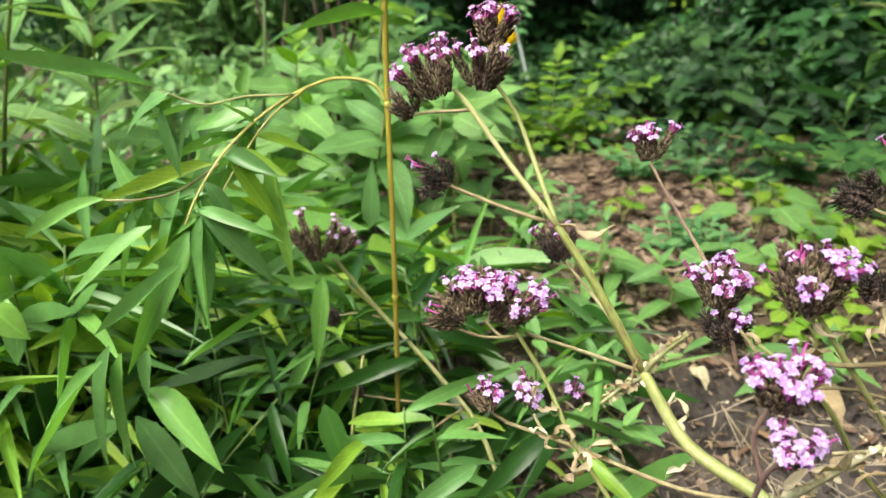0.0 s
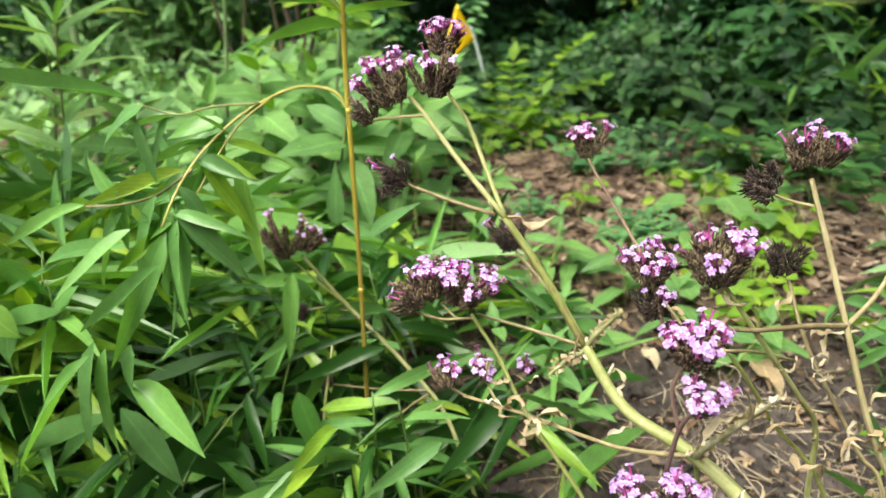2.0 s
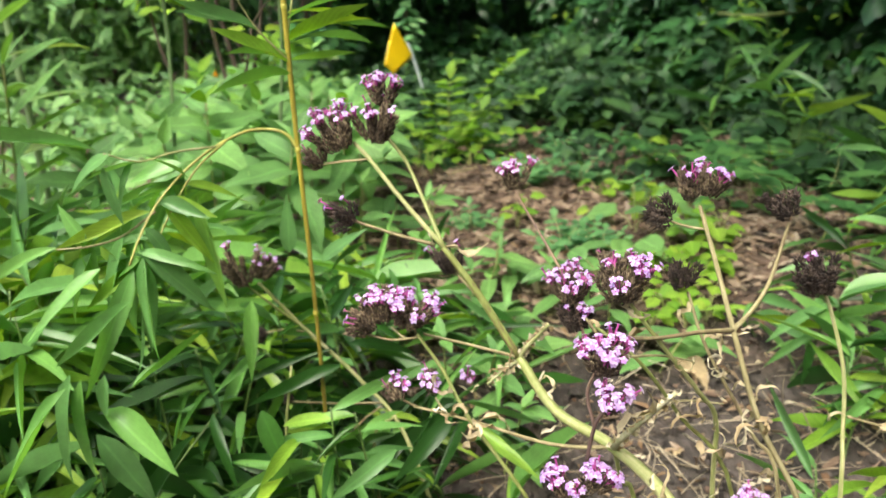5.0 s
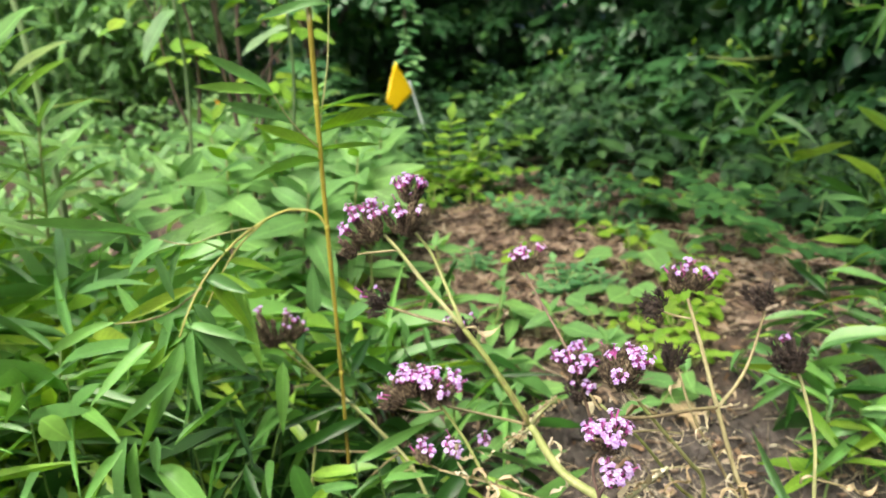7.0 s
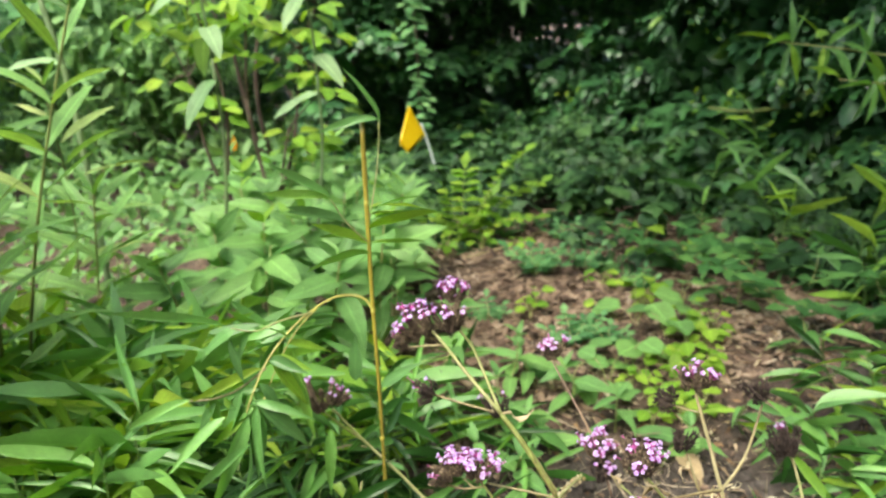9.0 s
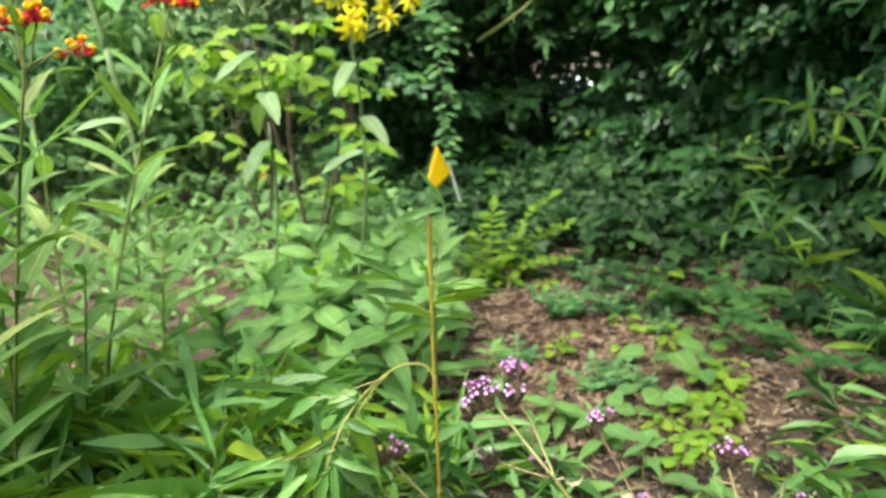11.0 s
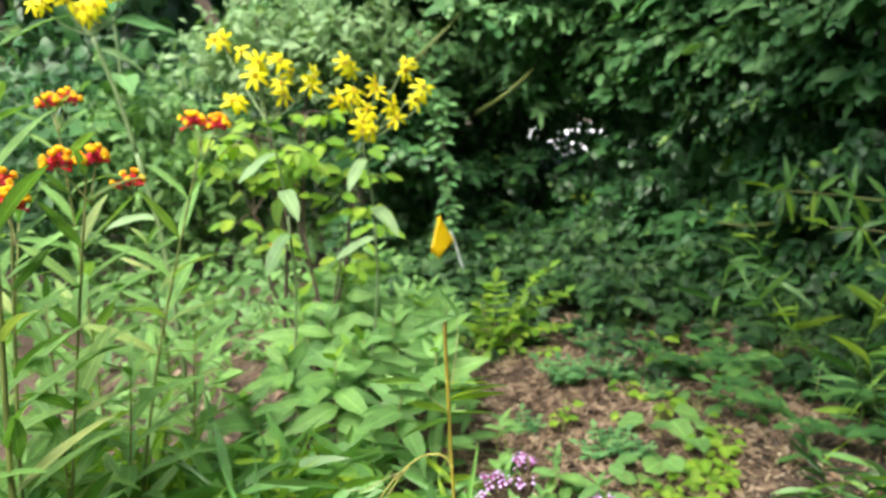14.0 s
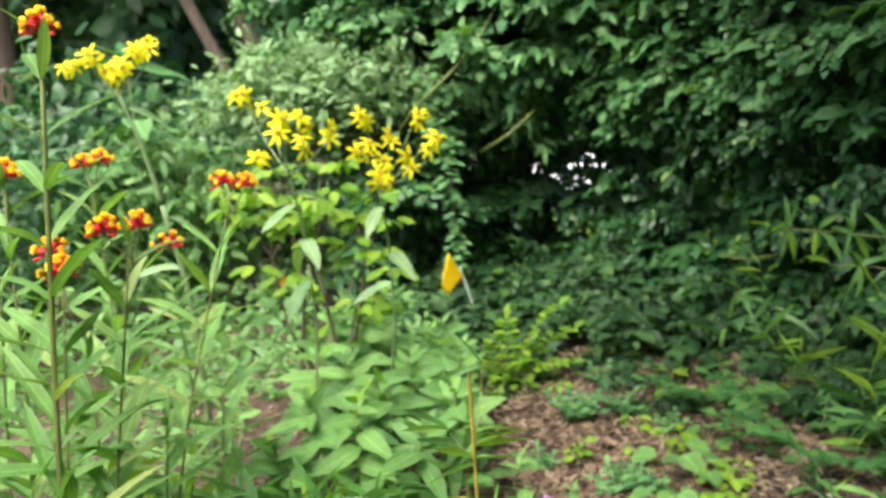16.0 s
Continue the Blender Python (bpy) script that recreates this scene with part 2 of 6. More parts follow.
def soil_material():
    m, t, bsdf, out = graph("mulched_soil")
    tc = t.nodes.new("ShaderNodeTexCoord")
    mp = t.nodes.new("ShaderNodeMapping")
    mp.inputs["Scale"].default_value = (1, 0.45, 1)
    t.links.new(tc.outputs["Object"], mp.inputs["Vector"])
    fine = node(t, "ShaderNodeTexNoise", Scale=95.0, Detail=6.0, Roughness=0.7)
    mid = node(t, "ShaderNodeTexNoise", Scale=14.0, Detail=4.0)
    vor = node(t, "ShaderNodeTexVoronoi", Scale=70.0)
    for n in (fine, vor):
        t.links.new(mp.outputs[0], n.inputs["Vector"])
    t.links.new(tc.outputs["Object"], mid.inputs["Vector"])
    f = math_node(t, "ADD", math_node(t, "MULTIPLY", fine.outputs["Fac"], 0.55), math_node(t, "MULTIPLY", mid.outputs["Fac"], 0.45))
    chips = ramp(t, f, [(0.34, (0.02, 0.013, 0.009)), (0.46, (0.06, 0.04, 0.027)), (0.58, (0.13, 0.09, 0.062)), (0.72, (0.26, 0.2, 0.145))])
    bare = ramp(t, f, [(0.34, (0.022, 0.018, 0.015)), (0.48, (0.056, 0.046, 0.038)), (0.6, (0.112, 0.093, 0.08)), (0.73, (0.215, 0.185, 0.16))])
    sep = t.nodes.new("ShaderNodeSeparateXYZ")
    t.links.new(tc.outputs["Object"], sep.inputs[0])
    wide = node(t, "ShaderNodeTexNoise", Scale=1.3, Detail=5.0)
    t.links.new(tc.outputs["Object"], wide.inputs["Vector"])
    reach = math_node(t, "ADD", math_node(t, "MULTIPLY", sep.outputs["Y"], 0.35), math_node(t, "ADD", math_node(t, "MULTIPLY", wide.outputs["Fac"], 1.3), math_node(t, "MULTIPLY", mid.outputs["Fac"], 0.3)))
    blend = t.nodes.new("ShaderNodeMapRange")
    t.links.new(reach, blend.inputs["Value"])
    for i, v in ((1, 1.02), (2, 1.14), (3, 1.0), (4, 0.0)):
        blend.inputs[i].default_value = v
    near = blend.outputs[0]
    t.links.new(mix_rgb(t, "MIX", near, chips, bare), bsdf.inputs["Base Color"])
    bsdf.inputs["Roughness"].default_value = 0.92
    b = node(t, "ShaderNodeBump", Strength=0.8, Distance=0.01)
    t.links.new(math_node(t, "ADD", fine.outputs["Fac"], vor.outputs["Distance"]), b.inputs["Height"])
    t.links.new(b.outputs[0], bsdf.inputs["Normal"])
    return m


SOIL = soil_material()

# ---- mesh helpers ----
def unit(v):
    v = np.asarray(v, float)
    return v / max(np.linalg.norm(v), 1e-9)


def aim(base, way, facing=(0, 0, 1), size=(1, 1, 1)):
    """A 4 x 4 that lays a leaf's length along way, its face towards facing."""
    y = unit(way)
    z = np.asarray(facing, float)
    z = z - y * (z @ y)
    if np.linalg.norm(z) < 1e-4:
        z = np.cross(y, (1, 0.3, 0))
    z = unit(z)
    m = np.eye(4)
    m[:3, 0], m[:3, 1], m[:3, 2] = np.cross(y, z) * size[0], y * size[1], z * size[2]
    m[:3, 3] = base
    return m


def blade(profile, wide=0.2, arch=0.15, fold=0.3, n=7, wave=0.0, twist=0.0):
    """A leaf one unit long: vertices, four-sided faces and texture places."""
    s = np.linspace(0, 1, n + 1)
    w = np.array([profile(a) for a in s])
    w = wide / 2 * w / w.max() + 0.003
    v, uv = [], []
    for a, h in zip(s, w):
        for k in (-1, 0, 1):
            x, z = k * h, fold * abs(k) * h - arch * a * a + wave * math.sin(9 * a + k) * h
            c, q = math.cos(twist * a), math.sin(twist * a)
            v.append((c * x - q * z, a * (1 - 0.3 * arch * a), q * x + c * z))
            uv.append((0.5 + 0.5 * k, a))
    f = []
    for i in range(n):
        for k in (0, 1):
            p = 3 * i + k
            f.append((p, p + 1, p + 4, p + 3))
    return np.array(v), np.array(f), np.array(uv)


def fan(outline, dip=0.1):
    """A flat-ish leaf from its outline in x, y, as triangles round its middle."""
    o = np.array(outline, float)
    c = np.array([[0, 0.45]])
    p = np.vstack([c, o])
    z = -dip * ((p - c) ** 2).sum(1) + dip * 0.35 * np.sin(7 * p[:, 0] + 5 * p[:, 1])
    n = len(o)
    f = np.array([(0, 1 + i, 1 + (i + 1) % n) for i in range(n)])
    return np.column_stack([p, z]), f, np.column_stack([p[:, 0] + 0.5, p[:, 1]])


lance_leaf = lambda s: float(np.interp(s, (0, 0.04, 0.1, 0.2, 0.34, 0.5, 0.66, 0.82, 0.93, 1), (0.1, 0.45, 0.72, 0.93, 1.0, 0.88, 0.65, 0.35, 0.12, 0.0)))
spear = lambda s: (s + 0.005) ** 0.8 * (1 - s) ** 0.9
ovate = lambda s: (s + 0.01) ** 0.5 * (1 - s) ** 0.75
pointed = lambda s: (s + 0.01) ** 0.62 * (1 - s) ** 1.05
oval = lambda s: math.sqrt(max(0.0, s * (1 - s)))


def tube(points, radii, sides=6, steps=5):
    """A smooth tapering tube through the points."""
    p = [np.asarray(a, float) for a in points]
    r = list(np.interp(np.linspace(0, 1, len(p)), np.linspace(0, 1, len(radii)), radii))
    q = [2 * p[0] - p[1], *p, 2 * p[-1] - p[-2]]
    line, rad = [], []
    for i in range(len(p) - 1):
        a, b, c, d = q[i:i + 4]
        for k in range(steps):
            u = k / steps
            line.append(0.5 * (2 * b + (c - a) * u + (2 * a - 5 * b + 4 * c - d) * u * u + (3 * b - a - 3 * c + d) * u ** 3))
            rad.append(r[i] + (r[i + 1] - r[i]) * u)
    line.append(p[-1]), rad.append(r[-1])
    line = np.array(line)
    way = np.gradient(line, axis=0)
    v, uv, f = [], [], []
    side = np.cross(unit(way[0]), (0.3, 1, 0.2))
    for i, (c, w, a) in enumerate(zip(line, way, rad)):
        w = unit(w)
        side = unit(side - w * (side @ w))
        other = np.cross(w, side)
        for k in range(sides):
            g = 2 * math.pi * k / sides
            v.append(c + a * (math.cos(g) * side + math.sin(g) * other))
            uv.append((k / sides, i / len(line)))
    for i in range(len(line) - 1):
        for k in range(sides):
            a, b = i * sides + k, i * sides + (k + 1) % sides
            f.append((a, b, b + sides, a + sides))
    n = len(v)
    v += [line[0], line[-1]]
    uv += [(0.2, 0), (0.2, 1)]
    for k in range(sides):
        f.append((n, (k + 1) % sides, k, n))
        f.append((n + 1, n - sides + k, n - sides + (k + 1) % sides, n + 1))
    return np.array(v), f, np.array(uv)


class Heap:
    """Gathers many pieces of geometry into one mesh."""
    def __init__(self):
        self.v, self.loops, self.sizes, self.uv, self.mat, self.n = [], [], [], [], [], 0

    def add(self, piece, m=None, mat=0):
        v, f, uv = piece
        if m is not None:
            v = v @ m[:3, :3].T + m[:3, 3]
        if isinstance(f, np.ndarray):
            self.loops.append((f + self.n).ravel())
            self.sizes.append(np.full(len(f), f.shape[1]))
            self.mat.append(np.full(len(f), mat))
        else:
            for face in f:
                face = list(dict.fromkeys(face))
                self.loops.append(np.array(face) + self.n)
                self.sizes.append(np.array([len(face)]))
                self.mat.append(np.array([mat]))
        self.v.append(v)
        self.uv.append(uv)
        self.n += len(v)
        return self

    def mesh(self, name, *materials, smooth=True):
        me = bpy.data.meshes.new(name)
        v, loops, sizes, uv = np.vstack(self.v), np.concatenate(self.loops), np.concatenate(self.sizes), np.vstack(self.uv)
        me.vertices.add(len(v))
        me.vertices.foreach_set("co", v.astype(np.float32).ravel())
        me.loops.add(len(loops))
        me.loops.foreach_set("vertex_index", loops.astype(np.int32))
        me.polygons.add(len(sizes))
        me.polygons.foreach_set("loop_start", np.concatenate([[0], np.cumsum(sizes)[:-1]]).astype(np.int32))
        me.polygons.foreach_set("use_smooth", np.full(len(sizes), smooth))
        me.polygons.foreach_set("material_index", np.concatenate(self.mat).astype(np.int32))
        layer = me.uv_layers.new(name="UVMap")
        layer.data.foreach_set("uv", uv[loops].astype(np.float32).ravel())
        for mm in materials:
            me.materials.append(mm)
        me.update(calc_edges=True)
        me.validate()
        return me


def world_of(ob):
    m = ob.matrix_basis.copy()
    while ob.parent:
        ob = ob.parent
        m = ob.matrix_basis @ m
    return m


def thing(name, base, label, category, group="", kind=""):
    ob = new(name)
    ob.empty_display_size = 0.05
    ob.location = base
    return tagged(ob, label, category, group, kind)


def part(name, mesh, parent, label="", m=None, kind=""):
    """One mesh object under a thing or a part; m is its place in the world."""
    ob = new(name, mesh)
    ob.parent = parent
    ob.matrix_basis = world_of(parent).inverted() @ (Matrix(m.tolist()) if m is not None else Matrix.Identity(4))
    return tagged(ob, label, kind=kind)


def one(name, piece, material, parent, label=""):
    return part(name, Heap().add(piece).mesh(name, material), parent, label)


def pool(name, material, pieces):
    return [Heap().add(p).mesh(name, material) for p in pieces]


rng = np.random.default_rng(7)


def jitter(k):
    return rng.normal(0, k, 3)


def ground_height(x, y):
    d = np.clip(1.02 - y, 0, 1.4)
    h = -0.22 * d * d / (d + 0.12)
    h = h + 0.03 * np.exp(-((x - 0.5) ** 2 / 0.09 + (y - 1.6) ** 2 / 0.12)) - 0.02 * np.exp(-((x - 0.55) ** 2 / 0.02 + (y - 1.25) ** 2 / 0.02))
    return h + 0.008 * np.sin(9 * x + 2 * y) * np.sin(7 * y + 1) + 0.004 * np.sin(31 * x + 5) * np.sin(27 * y)


def on_ground(x, y, up=0.0):
    return np.array((x, y, float(ground_height(x, y)) + up))

# ---- ground ----
def build_ground():
    near = np.arange(-1.6, 3.0, 0.025)
    far = np.array([0.2, 0.5, 1, 2, 4, 8, 20, 60, 180, 500])
    xs = np.concatenate([-1.6 - far[::-1], near, near[-1] + far])
    ys = np.concatenate([-1.0 - far[::-1], np.arange(-1.0, 3.6, 0.025), 3.6 + far])
    X, Y = np.meshgrid(xs, ys)
    Z = ground_height(X, Y)
    v = np.column_stack([X.ravel(), Y.ravel(), Z.ravel()])
    nx, ny = len(xs), len(ys)
    i = (np.arange(ny - 1)[:, None] * nx + np.arange(nx - 1)[None, :]).ravel()
    f = np.column_stack([i, i + 1, i + nx + 1, i + nx])
    ob = new("ground", Heap().add((v, f, v[:, :2])).mesh("ground", SOIL))
    return tagged(ob, "brown woodchip mulch over bare grey soil", "ground", kind="structure")


ground = build_ground()
ring = Heap()
# made-up whitish sheet that stands for daylight in the hedge's gaps
ring.add((np.array([(0.0, 3.9, 0.02), (9, 3.2, 0.02), (12, 14, 0.02), (0.6, 14, 0.02)]), np.array([(0, 1, 2, 3)]), np.zeros((4, 2))))
tagged(new("path", ring.mesh("path", PALE_BACKING)), "pale sheet added beyond the hedge to brighten its gaps", "path", kind="structure")

# ---- verbena ----
def spike(parent_heap, base, way, length, fat, dead):
    """One scaly flower spike: rows of small pointed calyces."""
    rows = max(6, int(length / 0.0012))
    way = unit(way)
    a = unit(np.cross(way, (0.3, 0.5, 0.8)))
    b = np.cross(way, a)
    for i in range(rows):
        s = i / (rows - 1)
        ring_r = fat * (0.45 + 0.6 * math.sin(math.pi * min(1, 0.12 + 0.8 * s)))
        for k in range(8):
            g = 2 * math.pi * (k + 0.5 * (i % 2)) / 8 + rng.normal(0, 0.2)
            out = math.cos(g) * a + math.sin(g) * b
            p = base + way * length * s * 0.85 + out * ring_r * 0.45
            d = way * (1.0 if not dead else 0.7) + out * (0.3 if not dead else 0.5) + jitter(0.13)
            parent_heap.add(SCALE, aim(p, d, out, (0.00115, 0.0038 * (1 + rng.normal(0, 0.28)), 0.00115)))


def make_scale():
    ring5 = [(math.cos(2 * math.pi * k / 5), math.sin(2 * math.pi * k / 5)) for k in range(5)]
    v = [(0, 0, 0)] + [(0.45 * c, 0.45, 0.45 * s) for c, s in ring5] + [(0, 1.0, 0)]
    f = [(0, 1 + k, 1 + (k + 1) % 5) for k in range(5)] + [(6, 1 + (k + 1) % 5, 1 + k) for k in range(5)]
    return np.array(v, float), np.array(f), np.zeros((7, 2)) + 0.2


SCALE = make_scale()


def floret_mesh():
    h = Heap()
    h.add(tube([(0, 0, -0.7), (0, 0, 0.4), (0, 0, 1.0)], (0.17, 0.15, 0.19), 5, 2), mat=1)
    petal = blade(lambda s: 0.25 + oval(s ** 1.4), 0.52, 0.12, 0.2, 3)
    for k in range(5):
        g = 2 * math.pi * k / 5
        h.add(petal, aim((0.1 * math.cos(g), 0.1 * math.sin(g), 1.0), (math.cos(g), math.sin(g), 0.12), (0, 0, 1), (0.95, 0.62, 0.8)))
    return h.mesh("floret", PINK_PETAL, MAGENTA_TUBE)


FLORET = floret_mesh()


def flower_head(parent, at, way, radius, bloom, spikes, dead=False, label="", tall=1.0):
    """A verbena cluster of scaly spikes, some with open florets at their tips."""
    h, tips, radius = Heap(), [], radius * 0.8
    way = unit(way)
    a = unit(np.cross(way, (0.2, 1, 0.1)))
    b = np.cross(way, a)
    for i in range(spikes):
        g, s = 2.4 * i + rng.normal(0, 0.2), math.sqrt((i + 0.4) / spikes)
        out = math.cos(g) * a + math.sin(g) * b
        d = unit(way + out * s * 0.48 + jitter(0.1))
        root = np.asarray(at) - way * radius * tall * (1.0 - 0.2 * s) + out * radius * 0.5 * s
        length = tall * radius * max(1.1, 1.75 + rng.normal(0, 0.24)) * (1 - 0.16 * s)
        spike(h, root, d, length, 0.0034 if not dead else 0.003, dead)
        tips.append((root + d * length, d))
    ob = part("flower_head", h.mesh("flower_head", DEAD_CALYX if dead else CALYX), parent, label)
    for tip, d in tips:
        # a spike either carries a tuft of open florets or has gone to seed
        n = int(rng.integers(4, 9)) if rng.random() < bloom * 1.15 else rng.binomial(2, 0.3 * (bloom > 0.02))
        tuft = Heap()
        for _ in range(7 if n > 3 else 0):
            tuft.add(SCALE, aim(tip - d * 0.0035 + jitter(0.0011), d + jitter(0.22), (1, 0, 0), (0.0014, 0.0062, 0.0014)))
        if n > 3:
            part("bud_tuft", tuft.mesh("bud_tuft", MAGENTA_TUBE), ob, "magenta buds")
        u = unit(np.cross(d, (0.4, 0.2, 1)))
        w = np.cross(d, u)
        for k in range(n):
            g = 2.4 * k + rng.uniform(0, 1)
            out = math.cos(g) * u + math.sin(g) * w
            q = unit(d + out * rng.uniform(0.35, 0.95) + np.array((0, -0.15, 0.2)))
            size = 0.00275 * (1 + rng.normal(0, 0.1))
            m = aim(tip + out * 0.0022 + d * (0.0012 - 0.0016 * (k // 3) + rng.normal(0, 0.001)), np.cross(q, out), q, (size, size, size * rng.uniform(0.9, 1.3)))
            part("floret", FLORET, ob, m=m)
    return ob


def stem(parent, points, r0, r1, material, sides=6, name="stem"):
    return one(name, tube(points, (r0, r1), sides, 5), material, parent)


def shoot_stem(parent, points, r0, r1, material):
    return stem(parent, points, r0 * 0.86, r1 * 0.86, material, 8)


def crumple(piece, k):
    v, f, uv = piece
    n = np.array([[math.sin(19 * a + 3 * i + 40 * b) for i in range(3)] for a, b in zip(v[:, 1], v[:, 0])])
    return v + n * (k, 0.4 * k, k), f, uv


DRY_BITS = pool("dry_leaf", DRY_LEAF, [crumple(blade(spear, 0.2, 0.5, 0.9, 12, 0.9, 5.0), 0.05), crumple(blade(spear, 0.15, -0.6, 1.2, 12, 1.2, -7.0), 0.06), crumple(blade(ovate, 0.2, 0.9, 1.0, 12, 0.8, 4.0), 0.07)])


def dry_leaf(parent, at, way, size):
    part("dry_leaf", DRY_BITS[rng.integers(3)], parent, "curled dry leaf", aim(at, way, jitter(1), (size * 0.5, size * 0.85, size * 0.7)))


def dry_leaves_along(parent, points, n):
    p = np.array(points)
    for _ in range(n):
        i = rng.integers(len(p) - 1)
        c = p[i] + (p[i + 1] - p[i]) * rng.random()
        dry_leaf(parent, c, jitter(1) + (0, 0, -0.3), rng.uniform(0.012, 0.028))


def crusty(parent, points, r, n):
    """A half-withered leaf rolled into a stalk, its edges set with pale crumpled teeth."""
    stem(parent, points, r * 1.25, r * 0.6, WITHERED, 6, "withered_leaf")
    p, h = np.array(points, float), Heap()
    for i in range(n):
        u = (i + 0.5) / n * (len(p) - 1)
        k = int(u)
        c = p[k] + (p[k + 1] - p[k]) * (u - k)
        for s in (-1, 1):
            d = unit(np.cross(p[-1] - p[0], (0, -1, 0.2)) * s + jitter(0.004))
            z = rng.uniform(0.002, 0.0042)
            h.add(SMALL_BIT, aim(c + d * r * 0.7, d + jitter(0.5), jitter(1), (z, z, z)))
    part("tooth", h.mesh("tooth", DRY_LEAF), parent, "pale crumpled leaf teeth", kind="stuff")


SMALL_BIT = crumple(blade(oval, 0.8, 0.3, 0.6, 4), 0.1)


def build_verbena():
    # the thick leaning plant with three crowded clusters at its top
    root = on_ground(0.22, 0.1)
    v = thing("verbena_plant", root, "leaning yellow-green verbena with lilac clusters and brown seed heads", "flowering plant", "verbena plants")
    trunk = [root, (0.168, 0.16, 0.09), (0.146, 0.2, 0.143), (0.132, 0.25, 0.15), (0.11, 0.29, 0.154), (0.094, 0.312, 0.18)]
    shoot_stem(v, trunk, 0.0047, 0.0032, STEM_GREEN)
    shoot_stem(v, [(0.094, 0.312, 0.18), (0.074, 0.325, 0.218), (0.056, 0.334, 0.247)], 0.003, 0.0023, STEM_GREEN)
    shoot_stem(v, [(0.056, 0.334, 0.247), (0.036, 0.348, 0.273), (0.018, 0.36, 0.299), (0.010, 0.37, 0.308)], 0.0019, 0.0014, STEM_GREEN)
    shoot_stem(v, [(0.056, 0.334, 0.247), (0.048, 0.352, 0.272), (0.04, 0.36, 0.295), (0.030, 0.36, 0.311)], 0.0016, 0.0012, STEM_GREEN)
    shoot_stem(v, [(0.018, 0.36, 0.299), (-0.002, 0.365, 0.298), (-0.013, 0.37, 0.296)], 0.001, 0.0008, STEM_TAN)
    shoot_stem(v, [(0.051, 0.334, 0.249), (0.028, 0.338, 0.257), (0.003, 0.34, 0.268)], 0.0014, 0.001, STEM_TAN)
    flower_head(v, (-0.002, 0.368, 0.3165), (-0.35, -0.15, 0.9), 0.0175, 0.65, 11)
    flower_head(v, (0.030, 0.372, 0.337), (0.05, 0, 1), 0.012, 0.75, 6)
    flower_head(v, (0.025, 0.362, 0.319), (0.05, -0.2, 1), 0.0155, 0.22, 9)
    flower_head(v, (-0.015, 0.37, 0.300), (-0.4, -0.2, 0.6), 0.009, 0.06, 5)
    flower_head(v, (-0.001, 0.34, 0.270), (-0.8, -0.2, 0.6), 0.010, 0.03, 5, True)
    part("dry_leaf", DRY_BITS[0], v, "pale dry leaf", aim((0.056, 0.333, 0.248), (0.03, -0.002, -0.011), (0, -0.5, 1), (0.03, 0.034, 0.016)))
    dry_leaf(v, (0.05, 0.333, 0.25), (-0.1, -0.2, 1), 0.012)
    # side branches of the thick stem
    b = [(0.132, 0.25, 0.15), (0.101, 0.27, 0.145), (0.059, 0.29, 0.155), (0.028, 0.3, 0.163)]
    shoot_stem(v, b, 0.0014, 0.001, STEM_TAN)
    shoot_stem(v, [(0.03, 0.3, 0.162), (0.022, 0.3, 0.168)], 0.001, 0.0008, STEM_TAN)
    shoot_stem(v, [(0.045, 0.294, 0.16), (0.041, 0.298, 0.168)], 0.001, 0.0008, STEM_TAN)
    flower_head(v, (0.019, 0.3, 0.174), (-0.2, -0.1, 1), 0.0085, 0.5, 3)
    flower_head(v, (0.040, 0.3, 0.176), (0.05, -0.1, 1), 0.0085, 0.5, 3)
    shoot_stem(v, [(0.094, 0.312, 0.18), (0.067, 0.31, 0.192), (0.038, 0.306, 0.205)], 0.0012, 0.0009, STEM_TAN)
    shoot_stem(v, [(0.094, 0.312, 0.18), (0.101, 0.31, 0.192), (0.111, 0.305, 0.203)], 0.0016, 0.001, STEM_TAN)
    crusty(v, [(0.094, 0.312, 0.18), (0.099, 0.308, 0.189), (0.111, 0.303, 0.203)], 0.0014, 14)
    crusty(v, [(0.092, 0.31, 0.178), (0.083, 0.303, 0.178), (0.072, 0.3, 0.171)], 0.0011, 14)
    crusty(v, [(0.132, 0.25, 0.15), (0.127, 0.228, 0.168), (0.135, 0.215, 0.186), (0.147, 0.205, 0.204)], 0.0018, 26)
    part("dry_leaf", DRY_BITS[2], v, "pale dry leaf", aim((0.124, 0.222, 0.178), (0.022, -0.02, 0.037), (0, -1, 0.2), (0.014, 0.05, 0.012)))
    shoot_stem(v, [(0.132, 0.25, 0.15), (0.14, 0.262, 0.12), (0.152, 0.27, 0.085), on_ground(0.17, 0.28)], 0.0014, 0.0018, STEM_GREEN)
    dry_leaves_along(v, b, 6), dry_leaves_along(v, trunk[1:], 7)
    dry_leaf(v, (0.073, 0.3, 0.178), (0.8, 0, 0.3), 0.02), dry_leaf(v, (0.067, 0.3, 0.171), (-0.6, 0, -0.4), 0.016)
    flower_head(v, (0.065, 0.33, 0.161), (0.2, -0.2, 1), 0.004, 0.7, 1)
    # a dead cluster further back
    stem(v, [(0.1, 0.33, 0.17), (0.088, 0.38, 0.185), (0.072, 0.42, 0.2)], 0.0012, 0.0009, STEM_TAN, 5)
    flower_head(v, (0.068, 0.42, 0.21), (-0.2, 0, 1), 0.0135, 0.03, 7, True)

    # the wide cluster on a slender stem
    root = on_ground(0.12, 0.26)
    v = thing("verbena_plant", root, "slender verbena stem with a wide lilac flower cluster", "flowering plant", "verbena plants")
    line = [root, (0.098, 0.275, 0.06), (0.092, 0.28, 0.097), (0.059, 0.29, 0.156), (0.047, 0.3, 0.183), (0.034, 0.302, 0.207)]
